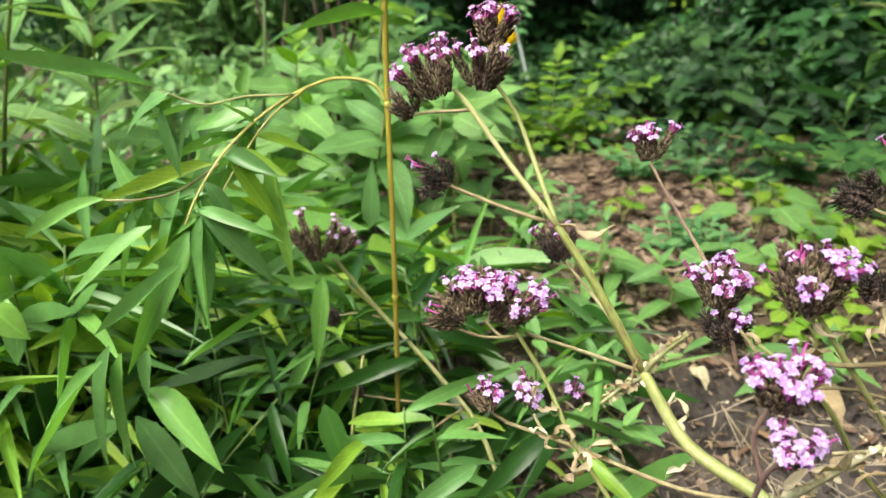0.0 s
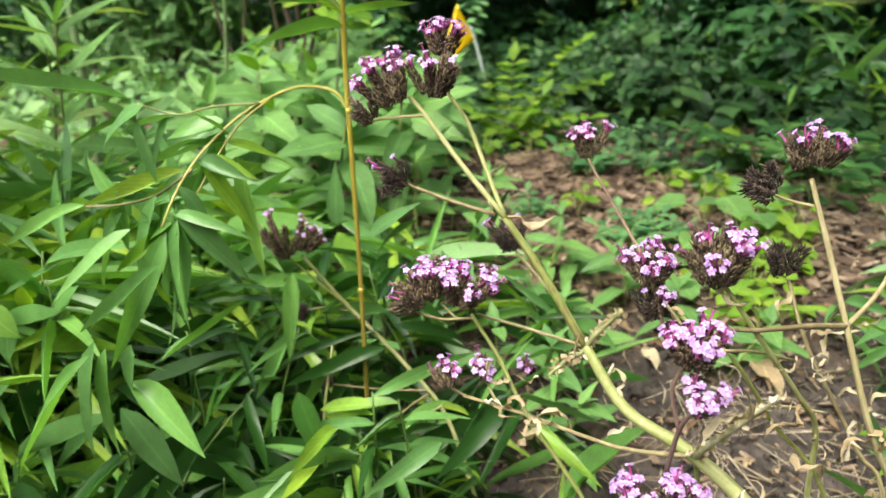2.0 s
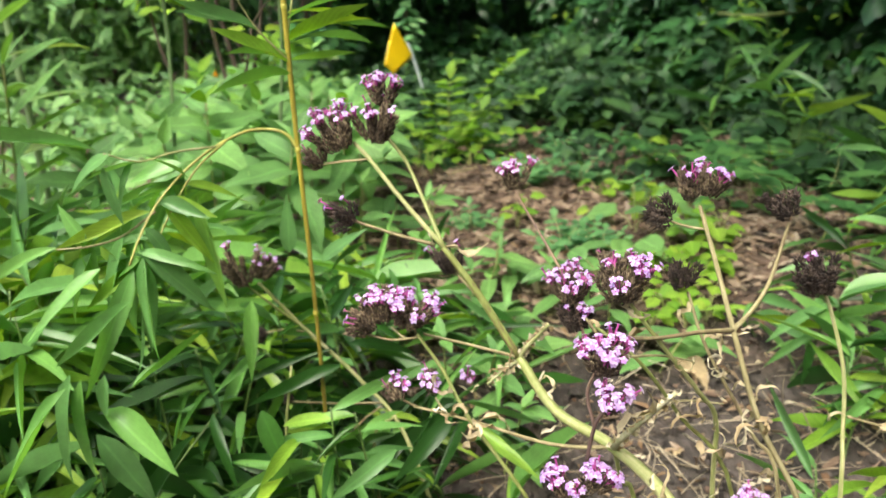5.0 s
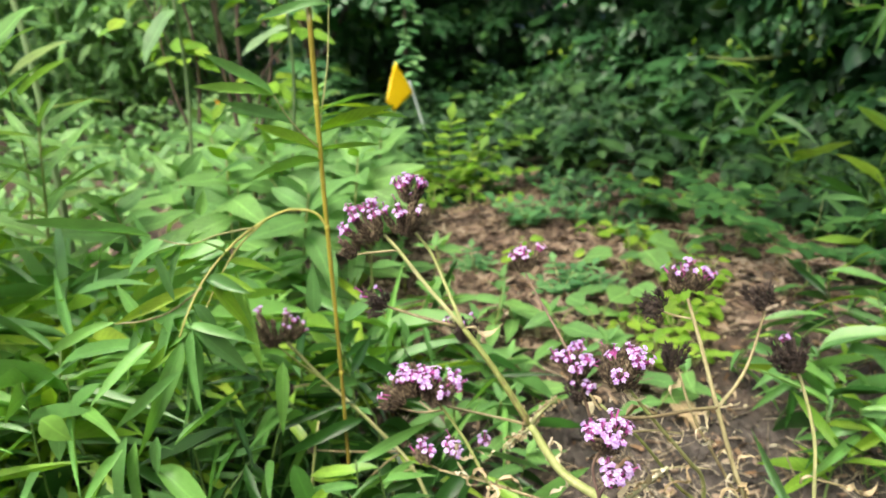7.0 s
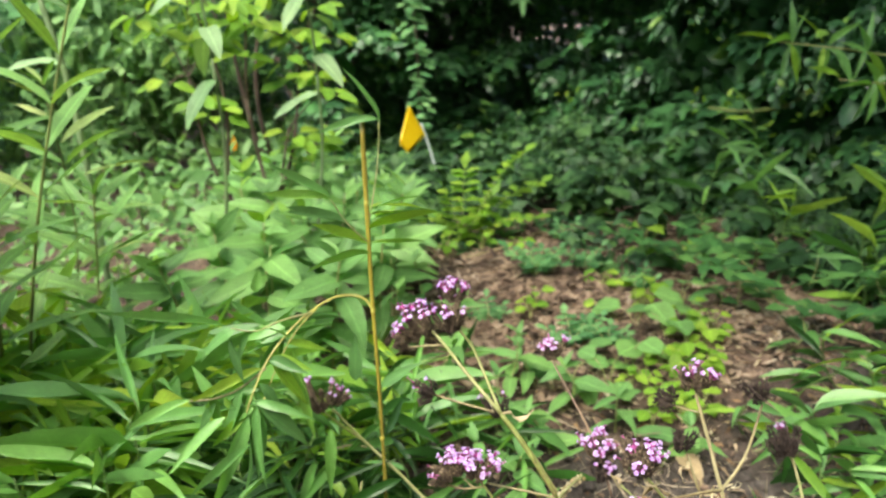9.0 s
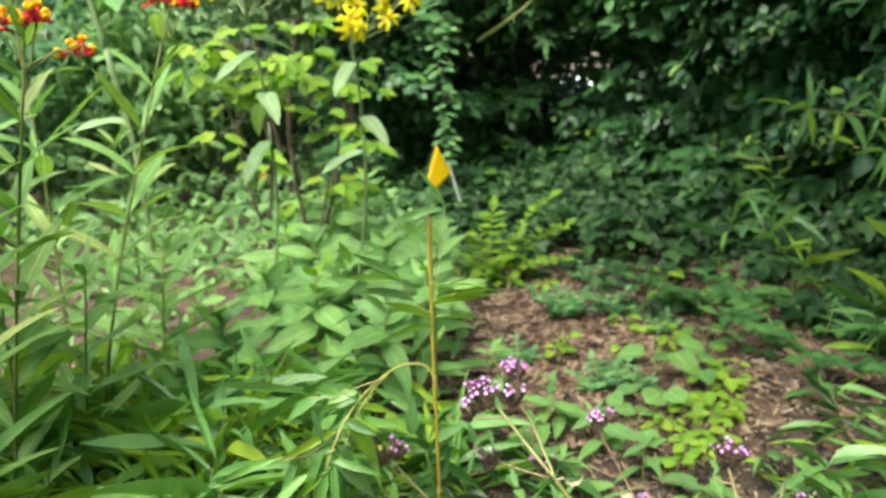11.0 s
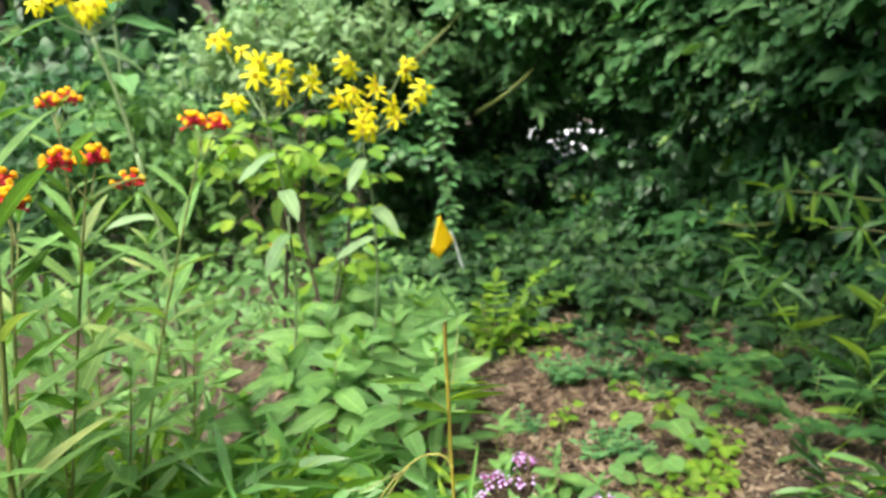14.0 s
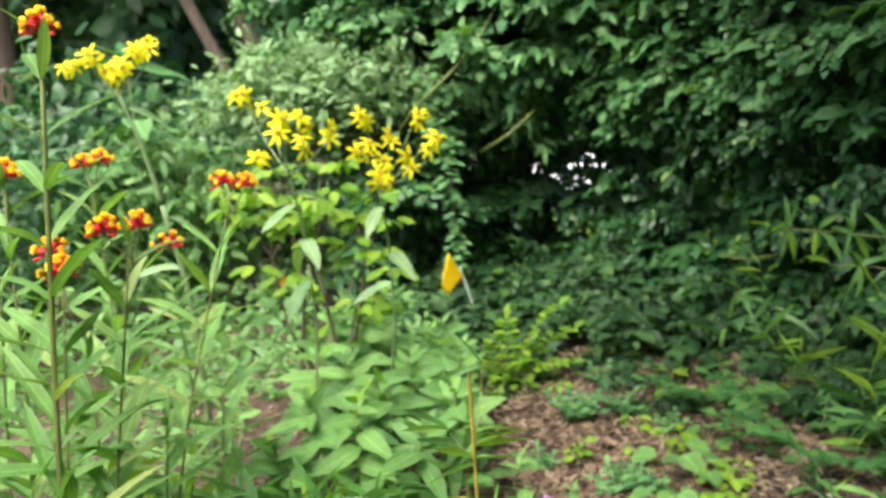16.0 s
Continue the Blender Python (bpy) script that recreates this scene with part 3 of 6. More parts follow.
    shoot_stem(v, line, 0.0017, 0.0012, STEM_GREEN)
    for p in ((0.004, 0.305, 0.21), (0.02, 0.305, 0.212), (0.033, 0.305, 0.212)):
        shoot_stem(v, [(0.034, 0.302, 0.205), ((0.034 + p[0]) / 2, 0.303, 0.205), p], 0.0009, 0.0008, STEM_TAN)
    flower_head(v, (0.004, 0.306, 0.218), (-0.7, -0.1, 0.8), 0.0125, 0.12, 9)
    flower_head(v, (0.016, 0.307, 0.224), (-0.1, 0, 1), 0.0125, 0.5, 9)
    flower_head(v, (0.031, 0.303, 0.220), (0.3, -0.25, 1), 0.0135, 0.7, 10)
    dry_leaves_along(v, line[1:], 2)

    # the pale straight stem that leans away among the bamboo
    root = on_ground(0.06, 0.47)
    v = thing("verbena_plant", root, "leaning pale green verbena stem with fading purple clusters", "flowering plant", "verbena plants")
    line = [root, (0.028, 0.53, 0.01), (-0.008, 0.55, 0.062), (-0.052, 0.556, 0.116), (-0.084, 0.548, 0.165)]
    shoot_stem(v, line, 0.0024, 0.0018, STEM_GREEN)
    shoot_stem(v, [(-0.052, 0.556, 0.116), (-0.074, 0.552, 0.14), (-0.094, 0.545, 0.165)], 0.0015, 0.001, STEM_GREEN)
    flower_head(v, (-0.098, 0.54, 0.184), (-0.15, 0, 1), 0.0145, 0.12, 7, tall=1.75)
    flower_head(v, (-0.078, 0.545, 0.178), (0.3, -0.1, 0.8), 0.014, 0.45, 6)
    flower_head(v, (-0.09, 0.555, 0.115), (-0.5, 0, 0.4), 0.009, 0.0, 4, True)
    shoot_stem(v, [(-0.052, 0.556, 0.112), (-0.07, 0.556, 0.116), (-0.088, 0.555, 0.115)], 0.001, 0.0008, STEM_TAN)
    shoot_stem(v, [(0.012, 0.548, 0.036), (-0.03, 0.55, 0.04), (-0.072, 0.55, 0.048)], 0.0014, 0.0009, STEM_TAN)
    shoot_stem(v, [(0.01, 0.55, 0.032), (-0.006, 0.55, 0.022), (-0.023, 0.55, 0.008)], 0.0012, 0.0009, STEM_TAN)
    flower_head(v, (-0.074, 0.55, 0.05), (-1, 0, 0.3), 0.007, 0.0, 3, True)

    # the nearest double cluster on a dark stem
    root = on_ground(0.095, 0.17)
    v = thing("verbena_plant", root, "dark-stemmed verbena with two stacked bright lilac clusters", "flowering plant", "verbena plants")
    line = [root, (0.097, 0.19, 0.05), (0.1, 0.2, 0.152), (0.102, 0.205, 0.165), (0.106, 0.2, 0.195), (0.112, 0.196, 0.207)]
    shoot_stem(v, line, 0.0015, 0.001, STEM_PURPLE)
    shoot_stem(v, [(0.106, 0.2, 0.195), (0.104, 0.204, 0.21), (0.108, 0.203, 0.222)], 0.001, 0.0009, STEM_PURPLE)
    flower_head(v, (0.112, 0.203, 0.227), (-0.05, -0.25, 1), 0.0115, 0.8, 10)
    flower_head(v, (0.113, 0.196, 0.2085), (0.05, -0.45, 1), 0.008, 0.8, 5)
    shoot_stem(v, [(0.1, 0.2, 0.13), (0.098, 0.198, 0.15), (0.094, 0.197, 0.158)], 0.0011, 0.0009, STEM_PURPLE)
    flower_head(v, (0.093, 0.198, 0.165), (-0.1, -0.2, 1), 0.011, 0.55, 6)
    flower_head(v, (0.106, 0.197, 0.168), (0.2, -0.2, 1), 0.010, 0.6, 5)
    dry_leaves_along(v, line[1:4], 3)

    # the round domed cluster
    root = on_ground(0.21, 0.29)
    v = thing("verbena_plant", root, "verbena with a large domed lilac cluster on a green stem", "flowering plant", "verbena plants")
    line = [root, (0.198, 0.27, 0.093), (0.195, 0.262, 0.15), (0.179, 0.25, 0.177), (0.152, 0.238, 0.215), (0.133, 0.235, 0.243)]
    shoot_stem(v, line, 0.0019, 0.0012, STEM_GREEN)
    flower_head(v, (0.131, 0.234, 0.2525), (0, -0.1, 1), 0.016, 0.62, 13)
    line2 = [on_ground(0.235, 0.29), (0.212, 0.27, 0.088), (0.172, 0.26, 0.159), (0.144, 0.245, 0.202), (0.13, 0.27, 0.212)]
    shoot_stem(v, line2, 0.0016, 0.001, STEM_GREEN)
    flower_head(v, (0.124, 0.3, 0.226), (0.1, -0.1, 1), 0.0135, 0.65, 8)
    flower_head(v, (0.125, 0.297, 0.208), (0, -0.2, 1), 0.011, 0.05, 6, True)
    shoot_stem(v, [(0.13, 0.27, 0.208), (0.128, 0.29, 0.212), (0.126, 0.3, 0.218)], 0.0009, 0.0008, STEM_TAN)
    line3 = [(0.13, 0.29, 0.19), (0.124, 0.3, 0.222), (0.121, 0.33, 0.236), (0.113, 0.365, 0.257), (0.11, 0.378, 0.266)]
    shoot_stem(v, line3, 0.0012, 0.0008, STEM_PURPLE)
    flower_head(v, (0.110, 0.383, 0.274), (-0.05, 0, 1), 0.0115, 0.8, 5)
    dry_leaves_along(v, line[1:], 7), dry_leaves_along(v, line2[1:], 6)
    shoot_stem(v, [(0.138, 0.24, 0.208), (0.155, 0.243, 0.205), (0.175, 0.25, 0.196)], 0.0009, 0.0006, STEM_TAN)
    shoot_stem(v, [(0.155, 0.25, 0.173), (0.175, 0.255, 0.17), (0.198, 0.26, 0.162)], 0.0009, 0.0006, STEM_TAN)
    shoot_stem(v, [on_ground(0.2, 0.2), (0.19, 0.2, 0.06), (0.186, 0.2, 0.128)], 0.0012, 0.0009, STEM_GREEN)
    flower_head(v, (0.185, 0.2, 0.138), (0.1, -0.2, 1), 0.009, 0.6, 5)

    # the tall brown-stemmed plant with a forked top
    root = on_ground(0.26, 0.2)
    v = thing("verbena_plant", root, "tall brown-stemmed verbena with forked dry branches and seed heads", "flowering plant", "verbena plants")
    line = [root, (0.24, 0.225, 0.06), (0.228, 0.23, 0.114), (0.206, 0.235, 0.163), (0.196, 0.248, 0.212), (0.193, 0.265, 0.245), (0.190, 0.279, 0.272)]
    shoot_stem(v, line, 0.0022, 0.0013, STEM_TAN)
    flower_head(v, (0.184, 0.28, 0.284), (-0.3, -0.1, 1), 0.0105, 0.15, 5)
    flower_head(v, (0.196, 0.28, 0.284), (0.35, 0, 1), 0.0105, 0.15, 5)
    shoot_stem(v, [(0.191, 0.275, 0.26), (0.182, 0.278, 0.262), (0.172, 0.28, 0.266)], 0.0009, 0.0008, STEM_TAN)
    flower_head(v, (0.167, 0.28, 0.270), (-0.7, -0.1, 0.5), 0.011, 0.0, 6, True)
    shoot_stem(v, [(0.196, 0.248, 0.212), (0.213, 0.258, 0.22), (0.228, 0.27, 0.231), (0.242, 0.28, 0.257)], 0.0014, 0.0011, STEM_TAN)
    flower_head(v, (0.239, 0.28, 0.268), (-0.35, -0.1, 0.8), 0.0115, 0.0, 6, True)
    shoot_stem(v, [(0.196, 0.248, 0.212), (0.174, 0.24, 0.217), (0.15, 0.235, 0.219), (0.129, 0.232, 0.223)], 0.0015, 0.001, STEM_TAN)
    dry_leaf(v, (0.2, 0.248, 0.212), (1, 0, 0.3), 0.014), dry_leaf(v, (0.19, 0.248, 0.21), (-1, 0, -0.2), 0.016)
    line2 = [on_ground(0.25, 0.25), (0.235, 0.26, 0.092), (0.221, 0.27, 0.134), (0.197, 0.28, 0.186), (0.189, 0.29, 0.219)]
    shoot_stem(v, line2, 0.0016, 0.001, STEM_TAN)
    flower_head(v, (0.184, 0.29, 0.230), (-0.1, 0, 1), 0.0115, 0.02, 5, True)
    dry_leaves_along(v, line2[1:], 7), dry_leaves_along(v, line[1:], 3)
    for p in ((0.196, 0.26, 0.19), (0.198, 0.262, 0.183), (0.2, 0.262, 0.176), (0.204, 0.262, 0.17)):
        dry_leaf(v, p, jitter(1), 0.016)

    # the dark seed head on a stem of its own
    root = on_ground(0.262, 0.24)
    v = thing("verbena_plant", root, "green verbena stem with one large blackish seed head", "flowering plant", "verbena plants")
    line = [root, (0.266, 0.25, 0.09), (0.271, 0.26, 0.129), (0.275, 0.27, 0.166), (0.271, 0.28, 0.2), (0.265, 0.28, 0.214)]
    shoot_stem(v, line, 0.0017, 0.0012, STEM_GREEN)
    flower_head(v, (0.261, 0.28, 0.225), (-0.25, -0.1, 1), 0.0175, 0.02, 9, True)
    shoot_stem(v, [(0.266, 0.25, 0.15), (0.285, 0.25, 0.142), (0.3, 0.25, 0.135)], 0.001, 0.0007, STEM_TAN)
    dry_leaf(v, (0.285, 0.25, 0.142), (1, 0, -0.3), 0.03), dry_leaf(v, (0.266, 0.25, 0.15), (-1, 0, 0.3), 0.018)


build_verbena()


def dry_stalks():
    """Thin dead stalks with shrivelled leaves that lean among the verbena."""
    for _ in range(16):
        x, y = rng.uniform(0.12, 0.32), rng.uniform(0.22, 0.42)
        b = on_ground(x, y)
        s = thing("dry_stalk", b, "thin pale dead stalk with shrivelled leaves", "dead stalk", "dry stalks")
        top = b + np.array((rng.normal(-0.02, 0.05), rng.normal(0, 0.03), rng.uniform(0.06, 0.17)))
        pts = [b - (0, 0, 0.005), (b + top) / 2 + jitter(0.012), top]
        stem(s, pts, rng.uniform(0.0009, 0.0014), 0.0006, STEM_TAN, 5, "stalk")
        dry_leaves_along(s, pts, int(rng.integers(2, 5)))


dry_stalks()

# ---- bamboo ----
BAMBOO_BLADES = [blade(lance_leaf, 0.8, 0.12, 0.14, 9, 0.02), blade(lance_leaf, 0.82, 0.26, 0.10, 9, 0.03, 0.25), blade(lance_leaf, 0.76, 0.4, 0.06, 9, 0.03, -0.2), blade(lance_leaf, 0.74, -0.06, 0.22, 9, 0.02, 0.35), blade(lance_leaf, 0.78, 0.2, 0.3, 9, 0.04, -0.4)]
BAMBOO_LEAVES = pool("leaf", BAMBOO_GREEN, BAMBOO_BLADES)
SHADED_BLADES = pool("leaf", BAMBOO_SHADED, BAMBOO_BLADES)
YOUNG_BLADES = pool("leaf", YELLOW_GREEN, BAMBOO_BLADES)


def bamboo_leaf(parent, base, tip, wide, facing=None, kinds=BAMBOO_LEAVES):
    base, tip = np.asarray(base, float), np.asarray(tip, float)
    d = tip - base
    size = np.linalg.norm(d)
    if facing is None:
        facing = np.array((rng.normal(0, 0.5), -0.55, 0.7))
    part("leaf", kinds[rng.integers(len(kinds))], parent, m=aim(base, d, facing, (wide, size, size)))


def bamboo_shoot(base, top, leaves, leaf=(0.085, 0.014), lean=0.02, group="bamboo shoots", label="young green bamboo shoot with narrow pointed leaves", start=0.3, kinds=None, radius=0.0016, sag=0.0):
    """A slim culm with leaves fanning from its upper nodes."""
    base, top = np.asarray(base, float), np.asarray(top, float)
    s = thing("bamboo_shoot", base, label, "bamboo", group)
    mid = (base + top) / 2 + np.array((rng.normal(0, lean), rng.normal(0, lean), 0))
    pts = [base - (0, 0, 0.01), mid, top]
    stem(s, pts, radius, radius * 0.5, CULM_GREEN, 5, "culm")
    for i in range(leaves):
        u = start + (1 - start) * (i + 0.5) / leaves
        p = (1 - u) ** 2 * pts[0] + 2 * u * (1 - u) * (2 * mid - (pts[0] + top) / 2) + u * u * top
        g = rng.uniform(0, 2 * math.pi)
        size = leaf[0] * rng.uniform(0.7, 1.3)
        rise = rng.uniform(-0.55, 0.45) + 0.5 * u - sag
        d = unit((math.cos(g), math.sin(g) - 0.15, rise))
        # leaves low on the culm mostly take the copy with painted shade
        use = kinds or (SHADED_BLADES if rng.random() < (0.8 if u < 0.6 else 0.25) else YOUNG_BLADES if rng.random() < 0.08 else BAMBOO_LEAVES)
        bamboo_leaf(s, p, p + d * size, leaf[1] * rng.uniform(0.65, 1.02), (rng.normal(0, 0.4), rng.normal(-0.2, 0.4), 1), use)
    return s

SPRAY_UPPER = [
    (-0.160, 0.430, 0.309, -0.251, 0.430, 0.327, 0.0042),
    (-0.152, 0.430, 0.305, -0.199, 0.430, 0.284, 0.0135),
    (-0.157, 0.430, 0.297, -0.150, 0.430, 0.257, 0.0062),
    (-0.178, 0.430, 0.247, -0.193, 0.430, 0.276, 0.0100),
    (-0.153, 0.430, 0.248, -0.179, 0.430, 0.194, 0.0100),
    (-0.138, 0.430, 0.253, -0.113, 0.430, 0.221, 0.0100),
    (-0.144, 0.430, 0.237, -0.096, 0.430, 0.185, 0.0131),
    (-0.198, 0.430, 0.245, -0.266, 0.430, 0.229, 0.0069),
    (-0.169, 0.420, 0.230, -0.225, 0.400, 0.192, 0.0113),
    (-0.141, 0.430, 0.227, -0.150, 0.430, 0.154, 0.0123),
    (-0.151, 0.430, 0.224, -0.192, 0.390, 0.137, 0.0138),
]
SPRAY_LOWER = [
    (-0.196, 0.400, 0.164, -0.222, 0.400, 0.073, 0.0145),
    (-0.190, 0.400, 0.159, -0.203, 0.400, 0.073, 0.0130),
    (-0.174, 0.400, 0.161, -0.183, 0.400, 0.119, 0.0101),
    (-0.182, 0.410, 0.130, -0.130, 0.380, 0.090, 0.0177),
    (-0.188, 0.400, 0.117, -0.153, 0.400, 0.046, 0.0188),
    (-0.147, 0.400, 0.212, -0.200, 0.400, 0.171, 0.0065),
    (-0.178, 0.460, 0.121, -0.120, 0.500, 0.145, 0.0089),
    (-0.197, 0.390, 0.159, -0.253, 0.360, 0.095, 0.0114),
    (-0.236, 0.360, 0.206, -0.219, 0.360, 0.184, 0.0173),
    (-0.230, 0.370, 0.196, -0.234, 0.370, 0.168, 0.0136),
]
BLADES_LOW = [
    (-0.081, 0.440, 0.099, -0.064, 0.420, 0.043, 0.0180),
    (-0.085, 0.500, 0.167, -0.091, 0.480, 0.107, 0.0131),
    (0.018, 0.470, 0.047, -0.053, 0.470, 0.042, 0.0075),
    (-0.021, 0.500, 0.101, -0.103, 0.470, 0.094, 0.0105),
    (0.017, 0.420, 0.063, -0.039, 0.380, 0.052, 0.0121),
    (0.061, 0.420, 0.083, 0.010, 0.380, 0.062, 0.0136),
    (0.082, 0.440, 0.063, 0.125, 0.400, 0.031, 0.0118),
    (-0.098, 0.600, 0.334, -0.151, 0.600, 0.324, 0.0092),
    (-0.154, 0.600, 0.284, -0.147, 0.600, 0.310, 0.0112),
    (-0.058, 0.580, 0.180, -0.053, 0.580, 0.234, 0.0168),
    (-0.030, 0.580, 0.169, 0.011, 0.560, 0.203, 0.0139),
    (-0.048, 0.450, 0.051, -0.044, 0.450, 0.013, 0.0088),
]


def build_arching_bamboo():
    root = on_ground(-0.045, 0.5)
    b = thing("bamboo_plant", root, "cut yellow bamboo cane with one arching branch of drooping leaves", "bamboo")
    cane = [root - (0, 0, 0.02), (-0.036, 0.5, 0.13), (-0.033, 0.5, 0.3), (-0.0305, 0.5, 0.385), (-0.028, 0.5, 0.464)]
    stem(b, cane, 0.0016, 0.0024, CANE, 8, "cane")
    for z in (0.15, 0.285, 0.39):
        x = float(np.interp(z, [-0.1, 0.13, 0.3, 0.464], [-0.042, -0.036, -0.033, -0.028]))
        one("node_ring", tube([(x, 0.5, z - 0.002), (x, 0.5, z), (x, 0.5, z + 0.002)], (0.0021, 0.0026, 0.0022), 8, 2), CANE, b)
    one("cut_end", tube([(-0.028, 0.5, 0.463), (-0.028, 0.5, 0.4665)], (0.0023, 0.0022), 8, 1), DRY_LEAF, b, "pale cut end of the cane")
    arch = [(-0.034, 0.5, 0.287), (-0.04, 0.5, 0.297), (-0.051, 0.5, 0.302), (-0.07, 0.495, 0.303), (-0.095, 0.48, 0.294), (-0.116, 0.465, 0.28), (-0.133, 0.45, 0.263), (-0.144, 0.435, 0.245), (-0.152, 0.428, 0.228)]
    stem(b, arch, 0.0015, 0.0007, ARCH_STEM, 6, "branch")
    stem(b, [(-0.091, 0.48, 0.296), (-0.116, 0.46, 0.298), (-0.137, 0.445, 0.296), (-0.155, 0.43, 0.306)], 0.0009, 0.0006, STEM_GREEN, 5, "twig")
    stem(b, [(-0.133, 0.447, 0.26), (-0.157, 0.44, 0.246), (-0.176, 0.43, 0.244), (-0.198, 0.43, 0.244)], 0.001, 0.0006, STEM_TAN, 5, "twig")
    stem(b, [(-0.084, 0.485, 0.2985), (-0.105, 0.47, 0.283), (-0.123, 0.455, 0.259), (-0.141, 0.43, 0.227)], 0.001, 0.0005, ARCH_STEM, 5, "twig")
    for x0, y0, z0, x1, y1, z1, w in SPRAY_UPPER:
        bamboo_leaf(b, (x0, y0, z0), (x1, y1, z1), w * 1.25, (rng.normal(0, 0.3), -0.65, 0.8), BAMBOO_LEAVES)
    for x0, y0, z0, x1, y1, z1, w in SPRAY_LOWER:
        bamboo_leaf(b, (x0, y0, z0), (x1, y1, z1), w * 1.25, (rng.normal(0, 0.3), -0.7, 0.7), BAMBOO_LEAVES)
    for _ in range(9):
        i = rng.integers(5, len(arch))
        p = np.asarray(arch[i]) + jitter(0.01) + (0, 0.02, -0.02 if i > 6 else 0)
        d = unit((rng.normal(-0.25, 0.4), rng.normal(-0.05, 0.3), rng.normal(-0.9, 0.3)))
        d[0] = min(d[0], 0.15)
        bamboo_leaf(b, p, p + d * rng.uniform(0.06, 0.1), rng.uniform(0.0085, 0.0135), (rng.normal(0, 0.3), -0.6, 0.7), SHADED_BLADES if rng.random() < 0.1 else BAMBOO_LEAVES)
    for x, y, z, n in ((-0.116, 0.465, 0.28, 3), (-0.133, 0.45, 0.262, 5), (-0.144, 0.435, 0.245, 6), (-0.152, 0.428, 0.228, 7), (-0.137, 0.445, 0.296, 3), (-0.176, 0.43, 0.244, 4)):
        for k in range(n):
            g = rng.uniform(-0.35, 3.5)
            d = unit((math.cos(g), rng.normal(0, 0.3), -0.75 * abs(math.sin(g)) + rng.normal(0, 0.15)))
            p = np.array((x, y + 0.006, z)) + jitter(0.004)
            bamboo_leaf(b, p, p + d * rng.uniform(0.035, 0.065), rng.uniform(0.009, 0.014), (rng.normal(0, 0.3), -0.6, 0.8), YOUNG_BLADES if rng.random() < 0.2 else BAMBOO_LEAVES)
    # tuft of leaves on the upper part of the cane
    for i in range(11):
        p = np.array((-0.03, 0.5, rng.uniform(0.33, 0.39)))
        g = rng.uniform(-1.1, 1.1) + (math.pi if i % 3 == 2 else 0)
        d = unit((math.cos(g), 0.6 * math.sin(g), rng.uniform(-0.1, 0.5)))
        bamboo_leaf(b, p, p + d * rng.uniform(0.05, 0.085), 0.0075, (0, -0.4, 0.9), YOUNG_BLADES if i % 4 == 0 else BAMBOO_LEAVES)
    stem(b, [(-0.03, 0.5, 0.37), (-0.018, 0.5, 0.42), (-0.012, 0.5, 0.465)], 0.0009, 0.0005, STEM_GREEN, 5, "twig")
    stem(b, [(-0.03, 0.5, 0.35), (-0.05, 0.49, 0.375), (-0.062, 0.48, 0.4)], 0.0009, 0.0005, STEM_GREEN, 5, "twig")
    for p in ((-0.062, 0.48, 0.4), (-0.05, 0.49, 0.375), (-0.012, 0.5, 0.465)):
        for _ in range(2):
            d = unit((rng.normal(-0.5, 0.5), -0.2, rng.normal(0.2, 0.4)))
            bamboo_leaf(b, p, np.asarray(p) + d * 0.06, 0.008)


build_arching_bamboo()


